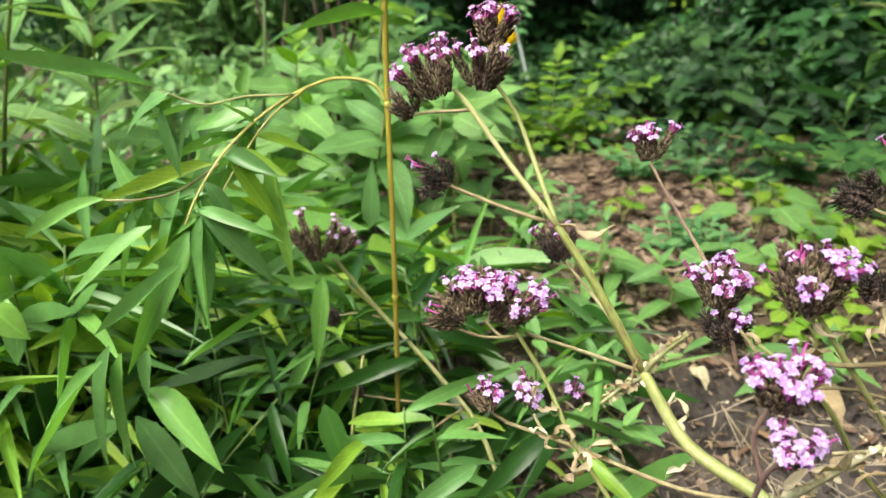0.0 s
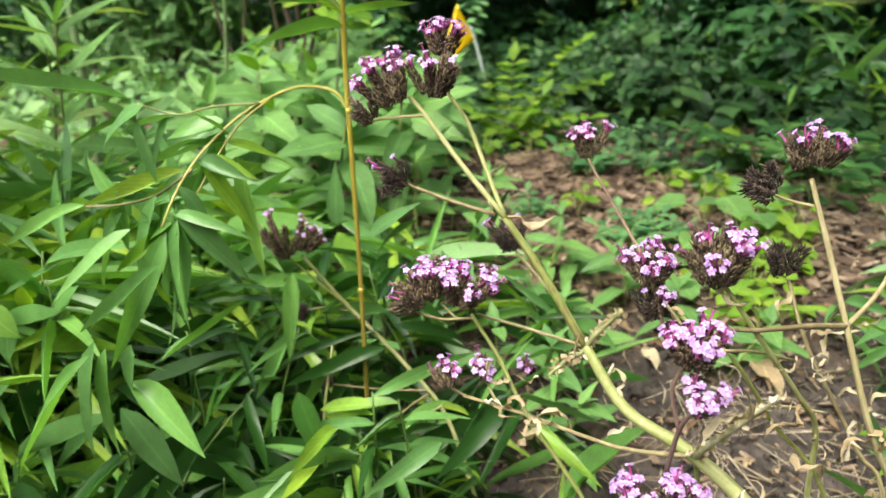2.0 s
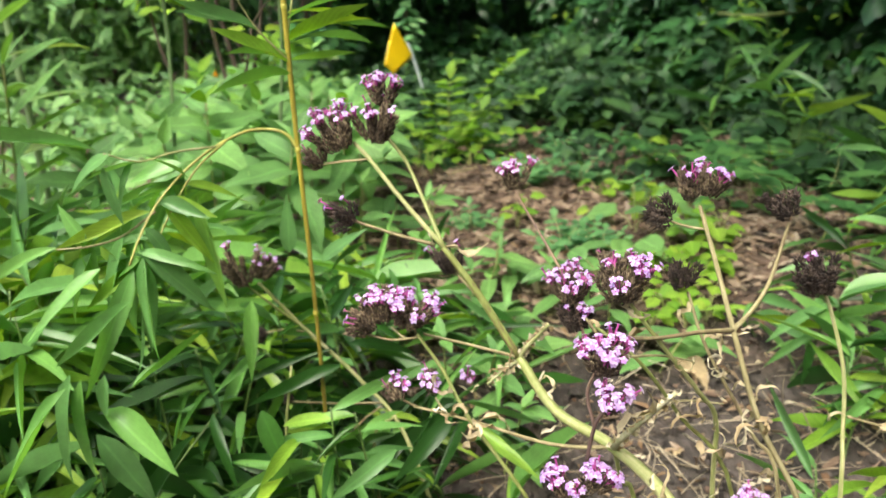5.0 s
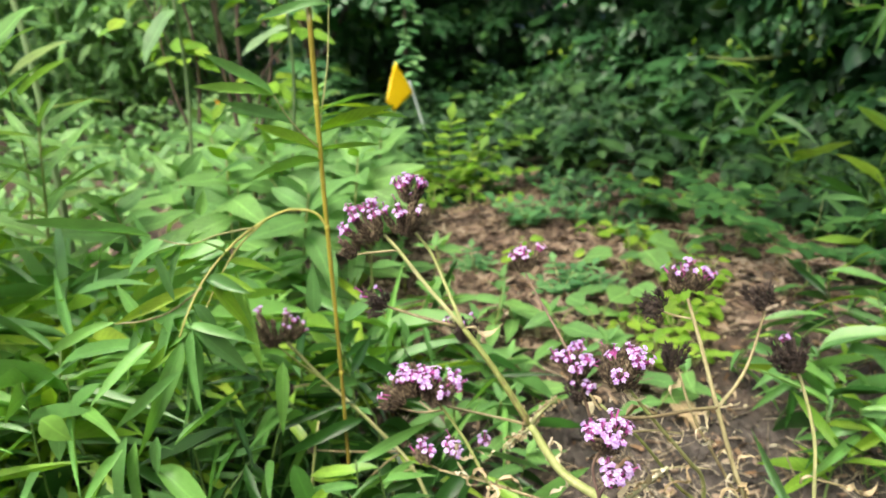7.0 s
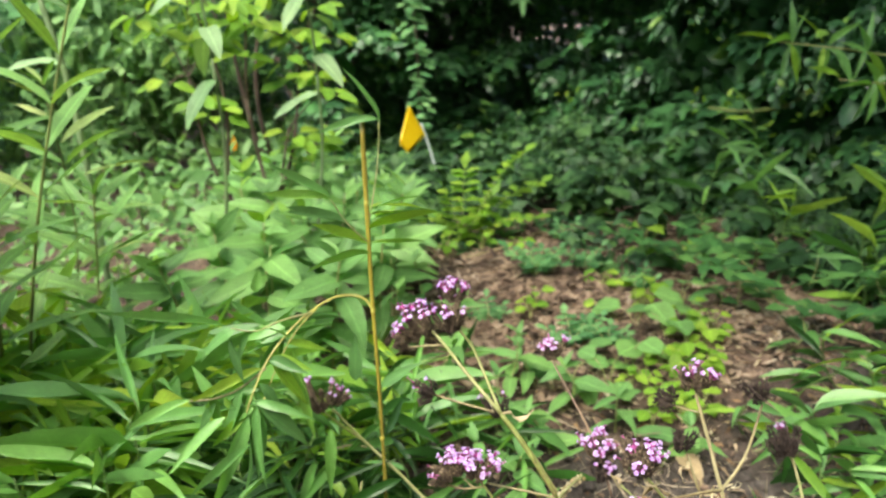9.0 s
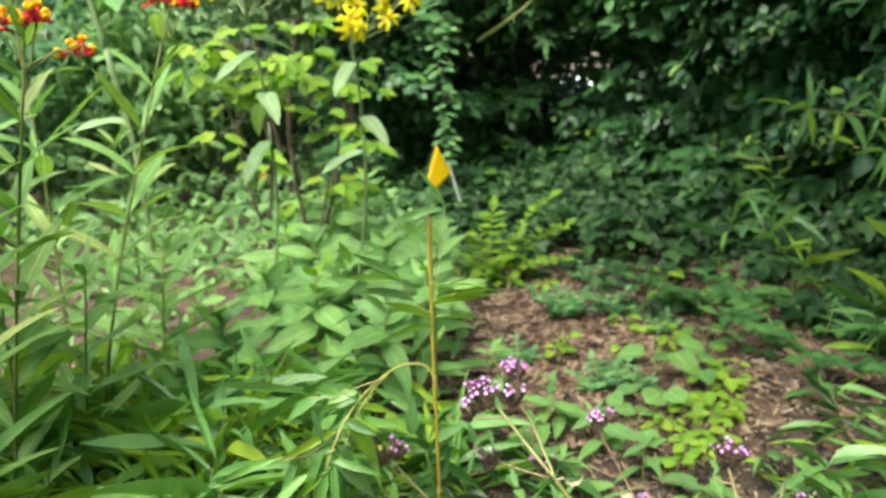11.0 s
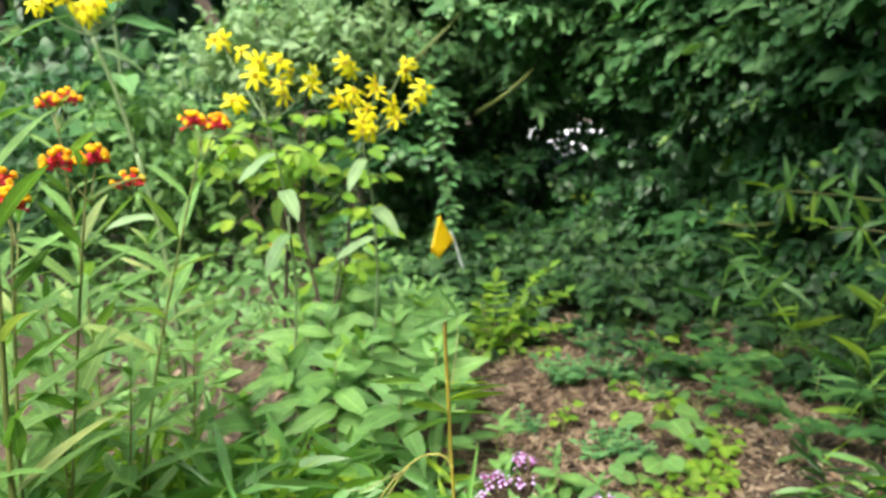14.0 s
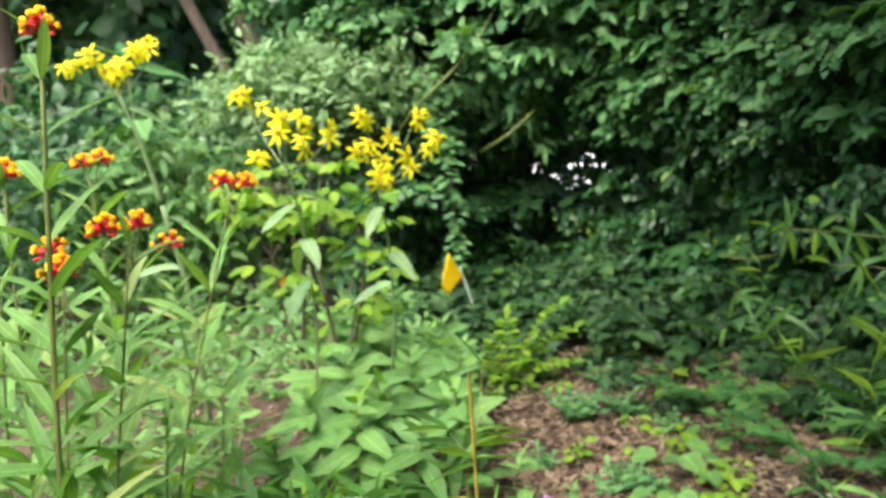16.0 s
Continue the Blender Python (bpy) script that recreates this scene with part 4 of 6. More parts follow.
def build_low_bamboo():
    low = thing("bamboo_clump", on_ground(-0.08, 0.5), "low clump of broad glossy green bamboo leaves", "bamboo")
    stem(low, [on_ground(-0.08, 0.5), (-0.075, 0.5, 0.03), (-0.06, 0.49, 0.11)], 0.002, 0.001, STEM_GREEN, 5, "culm")
    stem(low, [on_ground(0.0, 0.5), (0.0, 0.49, 0.03), (0.02, 0.46, 0.07)], 0.002, 0.001, STEM_GREEN, 5, "culm")
    for x0, y0, z0, x1, y1, z1, w in BLADES_LOW:
        # nearly half of these blades carry shade in their colour
        bamboo_leaf(low, (x0, y0, z0), (x1, y1, z1), w * 1.2, (rng.normal(0, 0.2), -0.8, 0.8), SHADED_BLADES if rng.random() < 0.45 else BAMBOO_LEAVES)
    for _ in range(104):
        x, y = rng.uniform(-0.62, 0.06), rng.uniform(0.36, 0.72)
        if x > -0.05 and y < 0.45:
            y += 0.12
        elif x < -0.05 and y < 0.47:
            y += 0.11
        near_stem = -0.13 < x and y < 0.6
        b = on_ground(x, y)
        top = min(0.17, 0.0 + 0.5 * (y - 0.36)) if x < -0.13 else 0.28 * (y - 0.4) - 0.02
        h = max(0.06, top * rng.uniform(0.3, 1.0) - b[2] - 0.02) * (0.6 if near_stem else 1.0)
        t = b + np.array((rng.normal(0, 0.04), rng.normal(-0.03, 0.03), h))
        # shoots with low tops get the painted-shade leaf for a dark floor
        bamboo_shoot(b, t, int(rng.integers(9, 13)), (0.085 if near_stem else 0.1, 0.017 if y < 0.5 and x > -0.2 else 0.0128), group="low bamboo shoots", kinds=SHADED_BLADES if (x > -0.24 or y < 0.5 and x > -0.33) and top < 0.13 and rng.random() < 0.95 else YOUNG_BLADES if x < -0.2 and rng.random() < 0.3 else BAMBOO_LEAVES if x < -0.2 and rng.random() < 0.97 else None, sag=0.85 if x > -0.24 else 0.3)
    for _ in range(56):
        x, y = rng.uniform(-0.75, 0.03), rng.uniform(0.7, 1.0)
        b = on_ground(x, y)
        h = rng.uniform(0.09, 0.16) * (1.0 if x < -0.1 else 0.7)
        bamboo_shoot(b, b + np.array((rng.normal(0, 0.04), rng.normal(-0.03, 0.03), h)), int(rng.integers(9, 13)), (0.11, 0.0125), group="low bamboo shoots", kinds=YOUNG_BLADES if rng.random() < 0.25 else BAMBOO_LEAVES)
    for _ in range(44):
        x, y = rng.uniform(-0.66, -0.22), rng.uniform(0.63, 0.92)
        b = on_ground(x, y)
        h = min(0.2, 0.02 + 0.5 * (y - 0.36)) * rng.uniform(0.7, 1.0) - b[2]
        bamboo_shoot(b, b + np.array((rng.normal(-0.02, 0.03), -0.03, h)), 12, (0.125, 0.0115), group="low bamboo shoots", start=0.55, kinds=YOUNG_BLADES if rng.random() < 0.35 else BAMBOO_LEAVES, sag=0.1)
    for _ in range(14):
        x, y = rng.uniform(-0.2, -0.03), rng.uniform(0.58, 0.72)
        b = on_ground(x, y)
        # filler shoots, over half in the leaf colour darkened for shade
        bamboo_shoot(b, b + np.array((rng.normal(0, 0.02), -0.02, rng.uniform(0.08, 0.13) - b[2])), 10, (0.08, 0.0135), group="low bamboo shoots", kinds=SHADED_BLADES if rng.random() < 0.6 else None, sag=0.3)
    for _ in range(26):
        x, y = rng.uniform(-0.58, -0.24), rng.uniform(0.53, 0.66)
        b = on_ground(x, y)
        bamboo_shoot(b, b + np.array((rng.normal(-0.01, 0.03), -0.03, rng.uniform(0.11, 0.19) - b[2])), 9, (0.12, 0.0125), group="low bamboo shoots", start=0.6, kinds=YOUNG_BLADES if rng.random() < 0.45 else BAMBOO_LEAVES, sag=0.05)
    for _ in range(30):
        x, y = rng.uniform(-0.62, -0.2), rng.uniform(0.7, 0.98)
        b = on_ground(x, y)
        bamboo_shoot(b, b + np.array((rng.normal(0.02, 0.03), -0.02, rng.uniform(0.11, 0.2))), 10, (0.13, 0.0125), group="low bamboo shoots", start=0.45, kinds=YOUNG_BLADES if rng.random() < 0.4 else BAMBOO_LEAVES, sag=-0.25)
    # right-hand shoots over the mulch and against the hedge
    for x, y, h, n in ((0.5, 0.66, 0.1, 9), (0.56, 0.72, 0.12, 9), (0.6, 0.62, 0.12, 10), (0.66, 0.78, 0.13, 9), (0.54, 0.56, 0.09, 8), (0.72, 0.7, 0.14, 10), (0.8, 0.85, 0.15, 10),
                       (0.7, 0.55, 0.12, 10), (0.62, 0.5, 0.1, 8), (0.45, 0.52, 0.07, 7), (0.48, 0.74, 0.06, 6), (0.47, 0.58, 0.1, 9), (0.53, 0.62, 0.13, 10), (0.58, 0.55, 0.12, 10), (0.64, 0.68, 0.16, 11), (0.56, 0.48, 0.1, 9), (0.68, 0.62, 0.15, 11), (0.44, 0.46, 0.08, 8), (0.5, 0.44, 0.09, 9), (0.52, 0.54, 0.11, 10), (0.47, 0.66, 0.08, 8), (0.6, 0.7, 0.12, 10), (0.62, 0.58, 0.14, 10)):
        b = on_ground(x, y)
        bamboo_shoot(b, b + np.array((rng.normal(0, 0.04), -0.02, h)), n, (0.08, 0.015), group="bamboo shoots by the mulch", kinds=YOUNG_BLADES if rng.random() < 0.2 else BAMBOO_LEAVES if rng.random() < 0.5 else None)
    for x, y, h, n in ((0.93, 1.62, 0.3, 12), (0.9, 1.12, 0.14, 9), (1.0, 1.25, 0.18, 10), (1.12, 1.3, 0.22, 10), (0.86, 1.3, 0.16, 10), (0.82, 1.0, 0.12, 7), (0.9, 1.4, 0.2, 10), (0.8, 0.8, 0.12, 9), (0.96, 1.0, 0.2, 9), (0.85, 1.06, 0.15, 8)):
        b = on_ground(x, y)
        # darkened leaves here paint the gloom at the hedge's foot
        bamboo_shoot(b, b + np.array((rng.normal(0, 0.05), -0.03, h)), n + 2, (0.105, 0.0105), start=0.15, sag=-0.2, group="bamboo shoots by the hedge", radius=0.0018, kinds=YOUNG_BLADES if rng.random() < 0.2 else BAMBOO_LEAVES if rng.random() < 0.45 else SHADED_BLADES)
    # the light spray that reaches in from the side
    root = on_ground(1.05, 1.0)
    s = thing("bamboo_plant", root, "light green bamboo spray reaching out from the hedge", "bamboo")
    upper = [root, (1.08, 1.02, 0.25), (1.0, 1.06, 0.41), (0.86, 1.09, 0.455), (0.723, 1.1, 0.48), (0.69, 1.1, 0.488)]
    lower = [(1.06, 1.01, 0.2), (0.98, 0.98, 0.34), (0.86, 0.975, 0.4), (0.737, 0.975, 0.424)]
    stem(s, upper, 0.003, 0.0008, STEM_GREEN, 6, "culm")
    stem(s, lower, 0.002, 0.0008, STEM_GREEN, 6, "twig")
    for line, nodes in ((upper, ((0.69, 1.1, 0.488), (0.723, 1.1, 0.48), (0.79, 1.095, 0.468), (0.86, 1.09, 0.455), (0.93, 1.075, 0.435))), (lower, ((0.737, 0.975, 0.424), (0.8, 0.975, 0.414), (0.86, 0.975, 0.4), (0.92, 0.98, 0.37)))):
        for i, (x, y, z) in enumerate(nodes):
            ways = ((-1.0, -0.1, 0.3),) if i == 0 else ((-0.25, -0.1, 1.0), (0.55, -0.2, 0.85), (-0.5, -0.25, -0.85), (0.1, -0.3, -1.0), (0.7, -0.3, -0.6), (-0.8, -0.2, 0.35), (-0.9, -0.3, -0.3), (0.2, -0.5, 0.6))[:5 + i % 2]
            for w in ways:
                d = unit(np.array(w) + jitter(0.18))
                p = np.array((x, y, z)) + jitter(0.003)
                bamboo_leaf(s, p, p + d * rng.uniform(0.055, 0.085), 0.013, (rng.normal(0, 0.3), -0.6, 0.9), YOUNG_BLADES if rng.random() < 0.35 else BAMBOO_LEAVES)
    for x, y, h in ((0.8, 1.62, 0.24), (0.98, 1.55, 0.22)):
        b = on_ground(x, y)
        bamboo_shoot(b, b + np.array((rng.normal(-0.03, 0.04), -0.04, h)), 9, (0.11, 0.013), group="bamboo shoots by the hedge", start=0.3)
    # sprays that hide the foot of the cane
    for x, y, h in ((-0.03, 0.465, 0.09), (-0.055, 0.46, 0.07), (-0.012, 0.47, 0.08), (-0.04, 0.45, 0.05), (-0.02, 0.455, 0.04), (-0.045, 0.465, 0.06)):
        bamboo_shoot(on_ground(x, y), (x, y - 0.015, h), 13, (0.075, 0.0125), group="low bamboo shoots", start=0.5, sag=0.5)

build_low_bamboo()

# ---- broad-leaved perennials ----
BROAD_BLADES = [blade(pointed, 0.34, 0.2, 0.25, 7, 0.14), blade(pointed, 0.3, 0.38, 0.25, 7, 0.18, 0.25), blade(pointed, 0.37, 0.28, 0.2, 7, 0.18, -0.25)]
BROAD_LEAVES = pool("leaf", BROAD_GREEN, BROAD_BLADES)
YOUNG_LEAVES = pool("leaf", YELLOW_GREEN, BROAD_BLADES)


def pair_plant(name, base, top, pairs, size, kinds, label, category, group, rise=0.25, stem_material=STEM_GREEN, radius=0.002, start=0.2, tuft=4):
    base, top = np.asarray(base, float), np.asarray(top, float)
    s = thing(name, base, label, category, group)
    bend = (base + top) / 2 + jitter(0.012) * (1, 1, 0)
    stem(s, [base - (0, 0, 0.01), bend, top], radius, radius * 0.6, stem_material, 6)
    g = rng.uniform(0, 3)
    for i in range(pairs):
        u = start + (1 - start) * i / max(1, pairs - 1) * 0.95
        p = base + (top - base) * u + (bend - (base + top) / 2) * (1 - (2 * u - 1) ** 2)
        g += 1.57 + rng.normal(0, 0.25)
        for k in (0, math.pi):
            d = unit((math.cos(g + k), math.sin(g + k), rise + rng.normal(0, 0.15)))
            z = size * rng.uniform(0.75, 1.15) * (0.75 + 0.5 * math.sin(math.pi * u))
            part("leaf", kinds[rng.integers(len(kinds))], s, m=aim(p, d, (rng.normal(0, 0.2), rng.normal(-0.1, 0.2), 1), (z, z, z)))
    for k in range(tuft):
        d = unit((math.cos(1.6 * k + g), math.sin(1.6 * k + g), 1.3))
        z = size * 0.5
        part("leaf", kinds[rng.integers(len(kinds))], s, m=aim(top, d, (0, 0, 1), (z, z, z)))
    return s


def perennial(b, h):
    """A bushy stem whose upper leaf pairs spread like a star and arch over at their tips."""
    s = thing("leafy_perennial", b, "bushy pale green perennial with broad pointed leaves", "leafy plant", "leafy perennials")
    top = b + np.array((rng.normal(0, 0.03), rng.normal(-0.01, 0.03), h))
    stem(s, [b - (0, 0, 0.01), (b + top) / 2 + jitter(0.01) * (1, 1, 0), top], 0.0022, 0.0013, STEM_GREEN, 6)
    g = rng.uniform(0, 3)
    for i, u in enumerate((0.3, 0.45, 0.58, 0.7, 0.8, 0.88, 0.95, 1.0)):
        g += 1.57 + rng.normal(0, 0.2)
        for k in (0, math.pi):
            q = g + k + rng.normal(0, 0.12)
            d = unit((math.cos(q), math.sin(q), (-0.1, 0, 0.1, 0.15, 0.3, 0.5, 0.8, 1.2)[i] + rng.normal(0, 0.24)))
            z = (0.085, 0.1, 0.112, 0.115, 0.108, 0.09, 0.065, 0.045)[i] * rng.uniform(0.85, 1.12)
            kinds = YOUNG_LEAVES if i == 7 and rng.random() < 0.5 else BROAD_LEAVES
            part("leaf", kinds[rng.integers(3)], s, m=aim(b + (top - b) * u, d, (rng.normal(0, 0.35), -0.55 + rng.normal(0, 0.2), 0.85), (z, z, z)))


def build_perennials():
    spots = []
    for _ in range(900):
        x, y = rng.uniform(-0.4, 0.2), rng.uniform(0.95, 1.95)
        if x > 0.0 + 0.13 * (y - 1.1) or x < -0.29 + 0.06 * (y - 1.2):
            continue
        if all((x - a) ** 2 + (y - b) ** 2 > 0.09 ** 2 for a, b in spots):
            spots.append((x, y))
    for x, y in spots[:54]:
        perennial(on_ground(x, y), rng.uniform(0.2, 0.3) * (1.0 if y < 1.5 or x < -0.1 else 0.72))


build_perennials()

# ---- milkweed ----
MILK_LEAVES = pool("leaf", MILK_GREEN, [blade(spear, 0.155, 0.2, 0.3, 7, 0.1), blade(spear, 0.13, 0.05, 0.4, 7, 0.1, 0.3), blade(spear, 0.165, 0.35, 0.2, 7, 0.15)])


def milk_floret():
    h = Heap()
    petal = blade(lambda s: 0.3 + oval(s), 0.5, 0.35, 0.3, 3)
    h.add(tube([(0, 0, -0.9), (0, 0, 0.1)], (0.06, 0.1), 4, 1), mat=0)
    for k in range(5):
        g = 2 * math.pi * k / 5
        h.add(petal, aim((0, 0, 0.1), (math.cos(g), math.sin(g), -0.7), (0, 0, 1), (0.62, 0.62, 0.62)), 0)
        h.add(tube([(0.12 * math.cos(g), 0.12 * math.sin(g), 0.1), (0.24 * math.cos(g), 0.24 * math.sin(g), 0.32), (0.17 * math.cos(g), 0.17 * math.sin(g), 0.52)], (0.1, 0.15, 0.06), 5, 2), mat=1)
    h.add(tube([(0, 0, 0.1), (0, 0, 0.3), (0, 0, 0.42)], (0.14, 0.2, 0.08), 6, 1), mat=1)
    return h.mesh("floret", RED_PETAL, ORANGE_HOOD)


MILK_FLORET = milk_floret()


def umbel(parent, at, n, spread=0.017):
    u = part("umbel", Heap().add(tube([np.asarray(at) - (0, 0, 0.02), np.asarray(at) - (0, 0, 0.004)], (0.0012, 0.0016), 5, 2)).mesh("umbel", STEM_GREEN), parent)
    for k in range(n):
        g, s = 2.4 * k, math.sqrt((k + 0.5) / n)
        d = unit((math.cos(g) * s, math.sin(g) * s, 0.15 + 1.1 * (1 - s)))
        z = 0.0145 * rng.uniform(0.85, 1.15)
        part("floret", MILK_FLORET, u, m=aim(np.asarray(at) + d * spread * (0.75 + 0.25 * rng.random()) - (0, 0, 0.012), np.cross(d, (0.3, 1, 0)), d, (z, z, z)))
    bud = tube([(0, 0, -0.8), (0, 0, 0.0), (0, 0, 0.3), (0, 0, 0.5)], (0.05, 0.12, 0.2, 0.06), 5, 2)
    h = Heap()
    for k in range(max(3, n // 2)):
        g = 2.4 * k + 1.0
        d = unit((math.cos(g), math.sin(g), rng.uniform(-0.35, 0.35)))
        z = 0.012 * rng.uniform(0.7, 1.1)
        h.add(bud, aim(np.asarray(at) + d * spread * 0.85 - (0, 0, 0.012), np.cross(d, (0.3, 1, 0)), d, (z, z, z)))
    part("bud", h.mesh("bud", RED_PETAL), u, "crimson buds", kind="stuff")


def milkweed(base, top, umbels, pairs=13, size=0.115, radius=0.0028):
    s = pair_plant("milkweed_plant", base, top, pairs, size, MILK_LEAVES, "tall milkweed with narrow leaves and red and orange flower umbels", "flowering plant", "milkweed plants", 0.9, STEM_DARK, radius, 0.15, 2)
    for dx, dy, dz, n in umbels:
        p = np.asarray(top) + (dx, dy, dz)
        stem(s, [np.asarray(top) - (0, 0, 0.03), np.asarray(top) + (dx * 0.6, dy * 0.6, dz * 0.3 - 0.01), p - (0, 0, 0.015)], 0.0012, 0.001, STEM_GREEN, 5, "flower_stalk")
        umbel(s, p, n)
    return s


milkweed(on_ground(-0.56, 0.6), (-0.42, 0.585, 0.655), [(-0.026, -0.01, 0.028, 10), (0.014, 0.0, 0.03, 8), (0.038, 0.04, -0.005, 5)])
milkweed(on_ground(-0.53, 0.84), (-0.325, 0.82, 0.685), [(-0.01, 0, 0.03, 9), (0.022, 0, 0.022, 9)], 11)
milkweed(on_ground(-0.6, 1.0), (-0.575, 0.98, 0.735), [(-0.008, 0, 0.025, 9), (0.02, 0, 0.03, 9)])
milkweed(on_ground(-0.55, 0.46), (-0.438, 0.45, 0.885), [(0.0, 0, 0.02, 10)], 15, 0.105, 0.0044)
milkweed(on_ground(-0.54, 0.52), (-0.475, 0.5, 0.625), [(0.0, 0, 0.024, 13), (-0.018, 0.03, 0.045, 6)], 13)
milkweed(on_ground(-0.62, 0.62), (-0.56, 0.6, 0.735), [(0.002, 0, 0.025, 9)])
for x, y, h, n in ((-0.66, 0.85, 0.6, 9), (-0.68, 0.7, 0.65, 9), (-0.55, 1.1, 0.5, 7), (-0.5, 0.72, 0.42, 7), (-0.6, 0.5, 0.5, 8), (-0.46, 0.95, 0.36, 6), (-0.57, 0.66, 0.56, 8)):
    b = on_ground(x, y)
    pair_plant("milkweed_plant", b, b + np.array((0.06, -0.02, h)), n + 5, 0.12, MILK_LEAVES, "milkweed stem with narrow grey-green leaves, not in flower", "leafy plant", "milkweed plants", 0.55, STEM_DARK, 0.0024, 0.2, 4)

# ---- yellow wingstem flowers ----
RAY = blade(lambda s: 0.3 + oval(s ** 0.8), 0.27, 0.35, 0.25, 5)


def wing_flower(parent, at, way, size=0.027):
    d = unit(way)
    h = Heap()
    for i in range(26):
        r, g = 0.22 * math.sqrt(i / 26), 2.4 * i
        p = np.array((r * math.cos(g), r * math.sin(g), 0.18 - r * 0.5))
        h.add(SCALE, aim(p, (0.4 * math.cos(g) * r, 0.4 * math.sin(g) * r, 1), (1, 0, 0), (0.09, 0.2, 0.09)))
    u = unit(np.cross(d, (0.2, 1, 0.3)))
    m = aim(np.asarray(at), u, d, (size, size, size))
    ob = part("flower", h.mesh("flower", DISC_BROWN), parent, m=m)
    n = int(rng.integers(6, 8))
    q = Heap()
    for k in range(n):
        g = 2 * math.pi * k / n + rng.normal(0, 0.15)
        q.add(RAY, aim((0.15 * math.cos(g), 0.15 * math.sin(g), 0.08), (math.cos(g), math.sin(g), rng.normal(0.0, 0.22)), (0, 0, 1), (1.15, rng.uniform(0.8, 1.0), 1)))
    part("petal_ring", q.mesh("petal_ring", YELLOW_PETAL), ob, "bright yellow ray petals", m)


WING_LEAVES = pool("leaf", GREY_GREEN, [blade(ovate, 0.3, 0.4, 0.3, 7, 0.15), blade(ovate, 0.27, 0.2, 0.4, 7, 0.15, 0.3)])


def wingstem(base, neck, flowers, leaf_at, stem_material=STEM_PALE, size=0.0245, radius=0.0032, bow=0.03, label="tall stem of bright yellow daisy-like flowers"):
    s = thing("yellow_wingstem", base, label, "flowering plant", "yellow wingstems")
    base, neck = np.asarray(base, float), np.asarray(neck, float)
    mid = (base + neck) / 2 + (bow, 0, 0)
    waist = (mid + neck) / 2 + (bow * 0.3, 0, 0)
    stem(s, [base - (0, 0, 0.01), mid, waist], radius, radius * 0.8, stem_material)
    stem(s, [waist, (waist + neck) / 2 + (bow * 0.12, 0, 0), neck], radius * 0.75, radius * 0.6, stem_material, 6, "upper_stem")
    for f in flowers:
        f = np.asarray(f, float)
        knee = neck + (f - neck) * 0.55 + (0, 0, -0.012)
        stem(s, [neck, knee, f - (0, 0, 0.006)], 0.0016, 0.0009, STEM_PALE, 5, "flower_stalk")
        for _ in range(1 if rng.random() < 0.45 else 2):
            wing_flower(s, f + jitter(0.009), (rng.normal(0.05, 0.4), -1.0, 0.35 + rng.normal(0, 0.3)), size * rng.uniform(0.85, 1.1))
    for u, g, z in leaf_at:
        p = base + (neck - base) * u + (mid - (base + neck) / 2) * (1 - (2 * u - 1) ** 2)
        part("leaf", WING_LEAVES[rng.integers(2)], s, m=aim(p, (math.cos(g), math.sin(g), -0.1 + rng.normal(0, 0.3)), (0, -0.4, 1), (z, z, z)))
    return s


ALL = [(-0.338, 1.25, 0.849), (-0.293, 1.2, 0.828), (-0.256, 1.05, 0.797), (-0.261, 1.0, 0.763), (-0.293, 1.0, 0.737), (-0.214, 1.1, 0.784), (-0.211, 1.05, 0.753), (-0.164, 1.15, 0.774)]
wingstem(on_ground(-0.3, 1.2), (-0.255, 1.1, 0.69), ALL, [(0.95, 0.3, 0.09), (0.92, 3.4, 0.09), (0.82, 5.0, 0.1), (0.8, 2, 0.1), (0.7, 4.0, 0.1)])
ALL = [(-0.119, 1.1, 0.743), (-0.096, 1.2, 0.779), (-0.054, 1.2, 0.747), (-0.088, 1.1, 0.686), (-0.075, 1.08, 0.67), (-0.038, 1.15, 0.696), (-0.002, 1.25, 0.77), (0.027, 1.22, 0.738), (0.036, 1.22, 0.709), (-0.105, 1.13, 0.72)]
wingstem(on_ground(-0.15, 1.3), (-0.09, 1.16, 0.64), ALL, [(0.95, 4.2, 0.09), (0.9, 1.0, 0.09), (0.8, 5.2, 0.1), (0.7, 3, 0.1)])
ALL = [(-0.643, 1.2, 0.934), (-0.606, 1.2, 0.941), (-0.585, 1.22, 0.925), (-0.56, 1.2, 0.931), (-0.525, 1.2, 0.955), (-0.494, 1.2, 0.952), (-0.56, 1.2, 0.899), (-0.54, 1.18, 0.925)]
wingstem(on_ground(-0.49, 1.22), (-0.562, 1.2, 0.872), ALL, [(0.97, 0.2, 0.1), (0.72, 0.4, 0.09), (0.6, 3.4, 0.1)], radius=0.0066, bow=0.035)

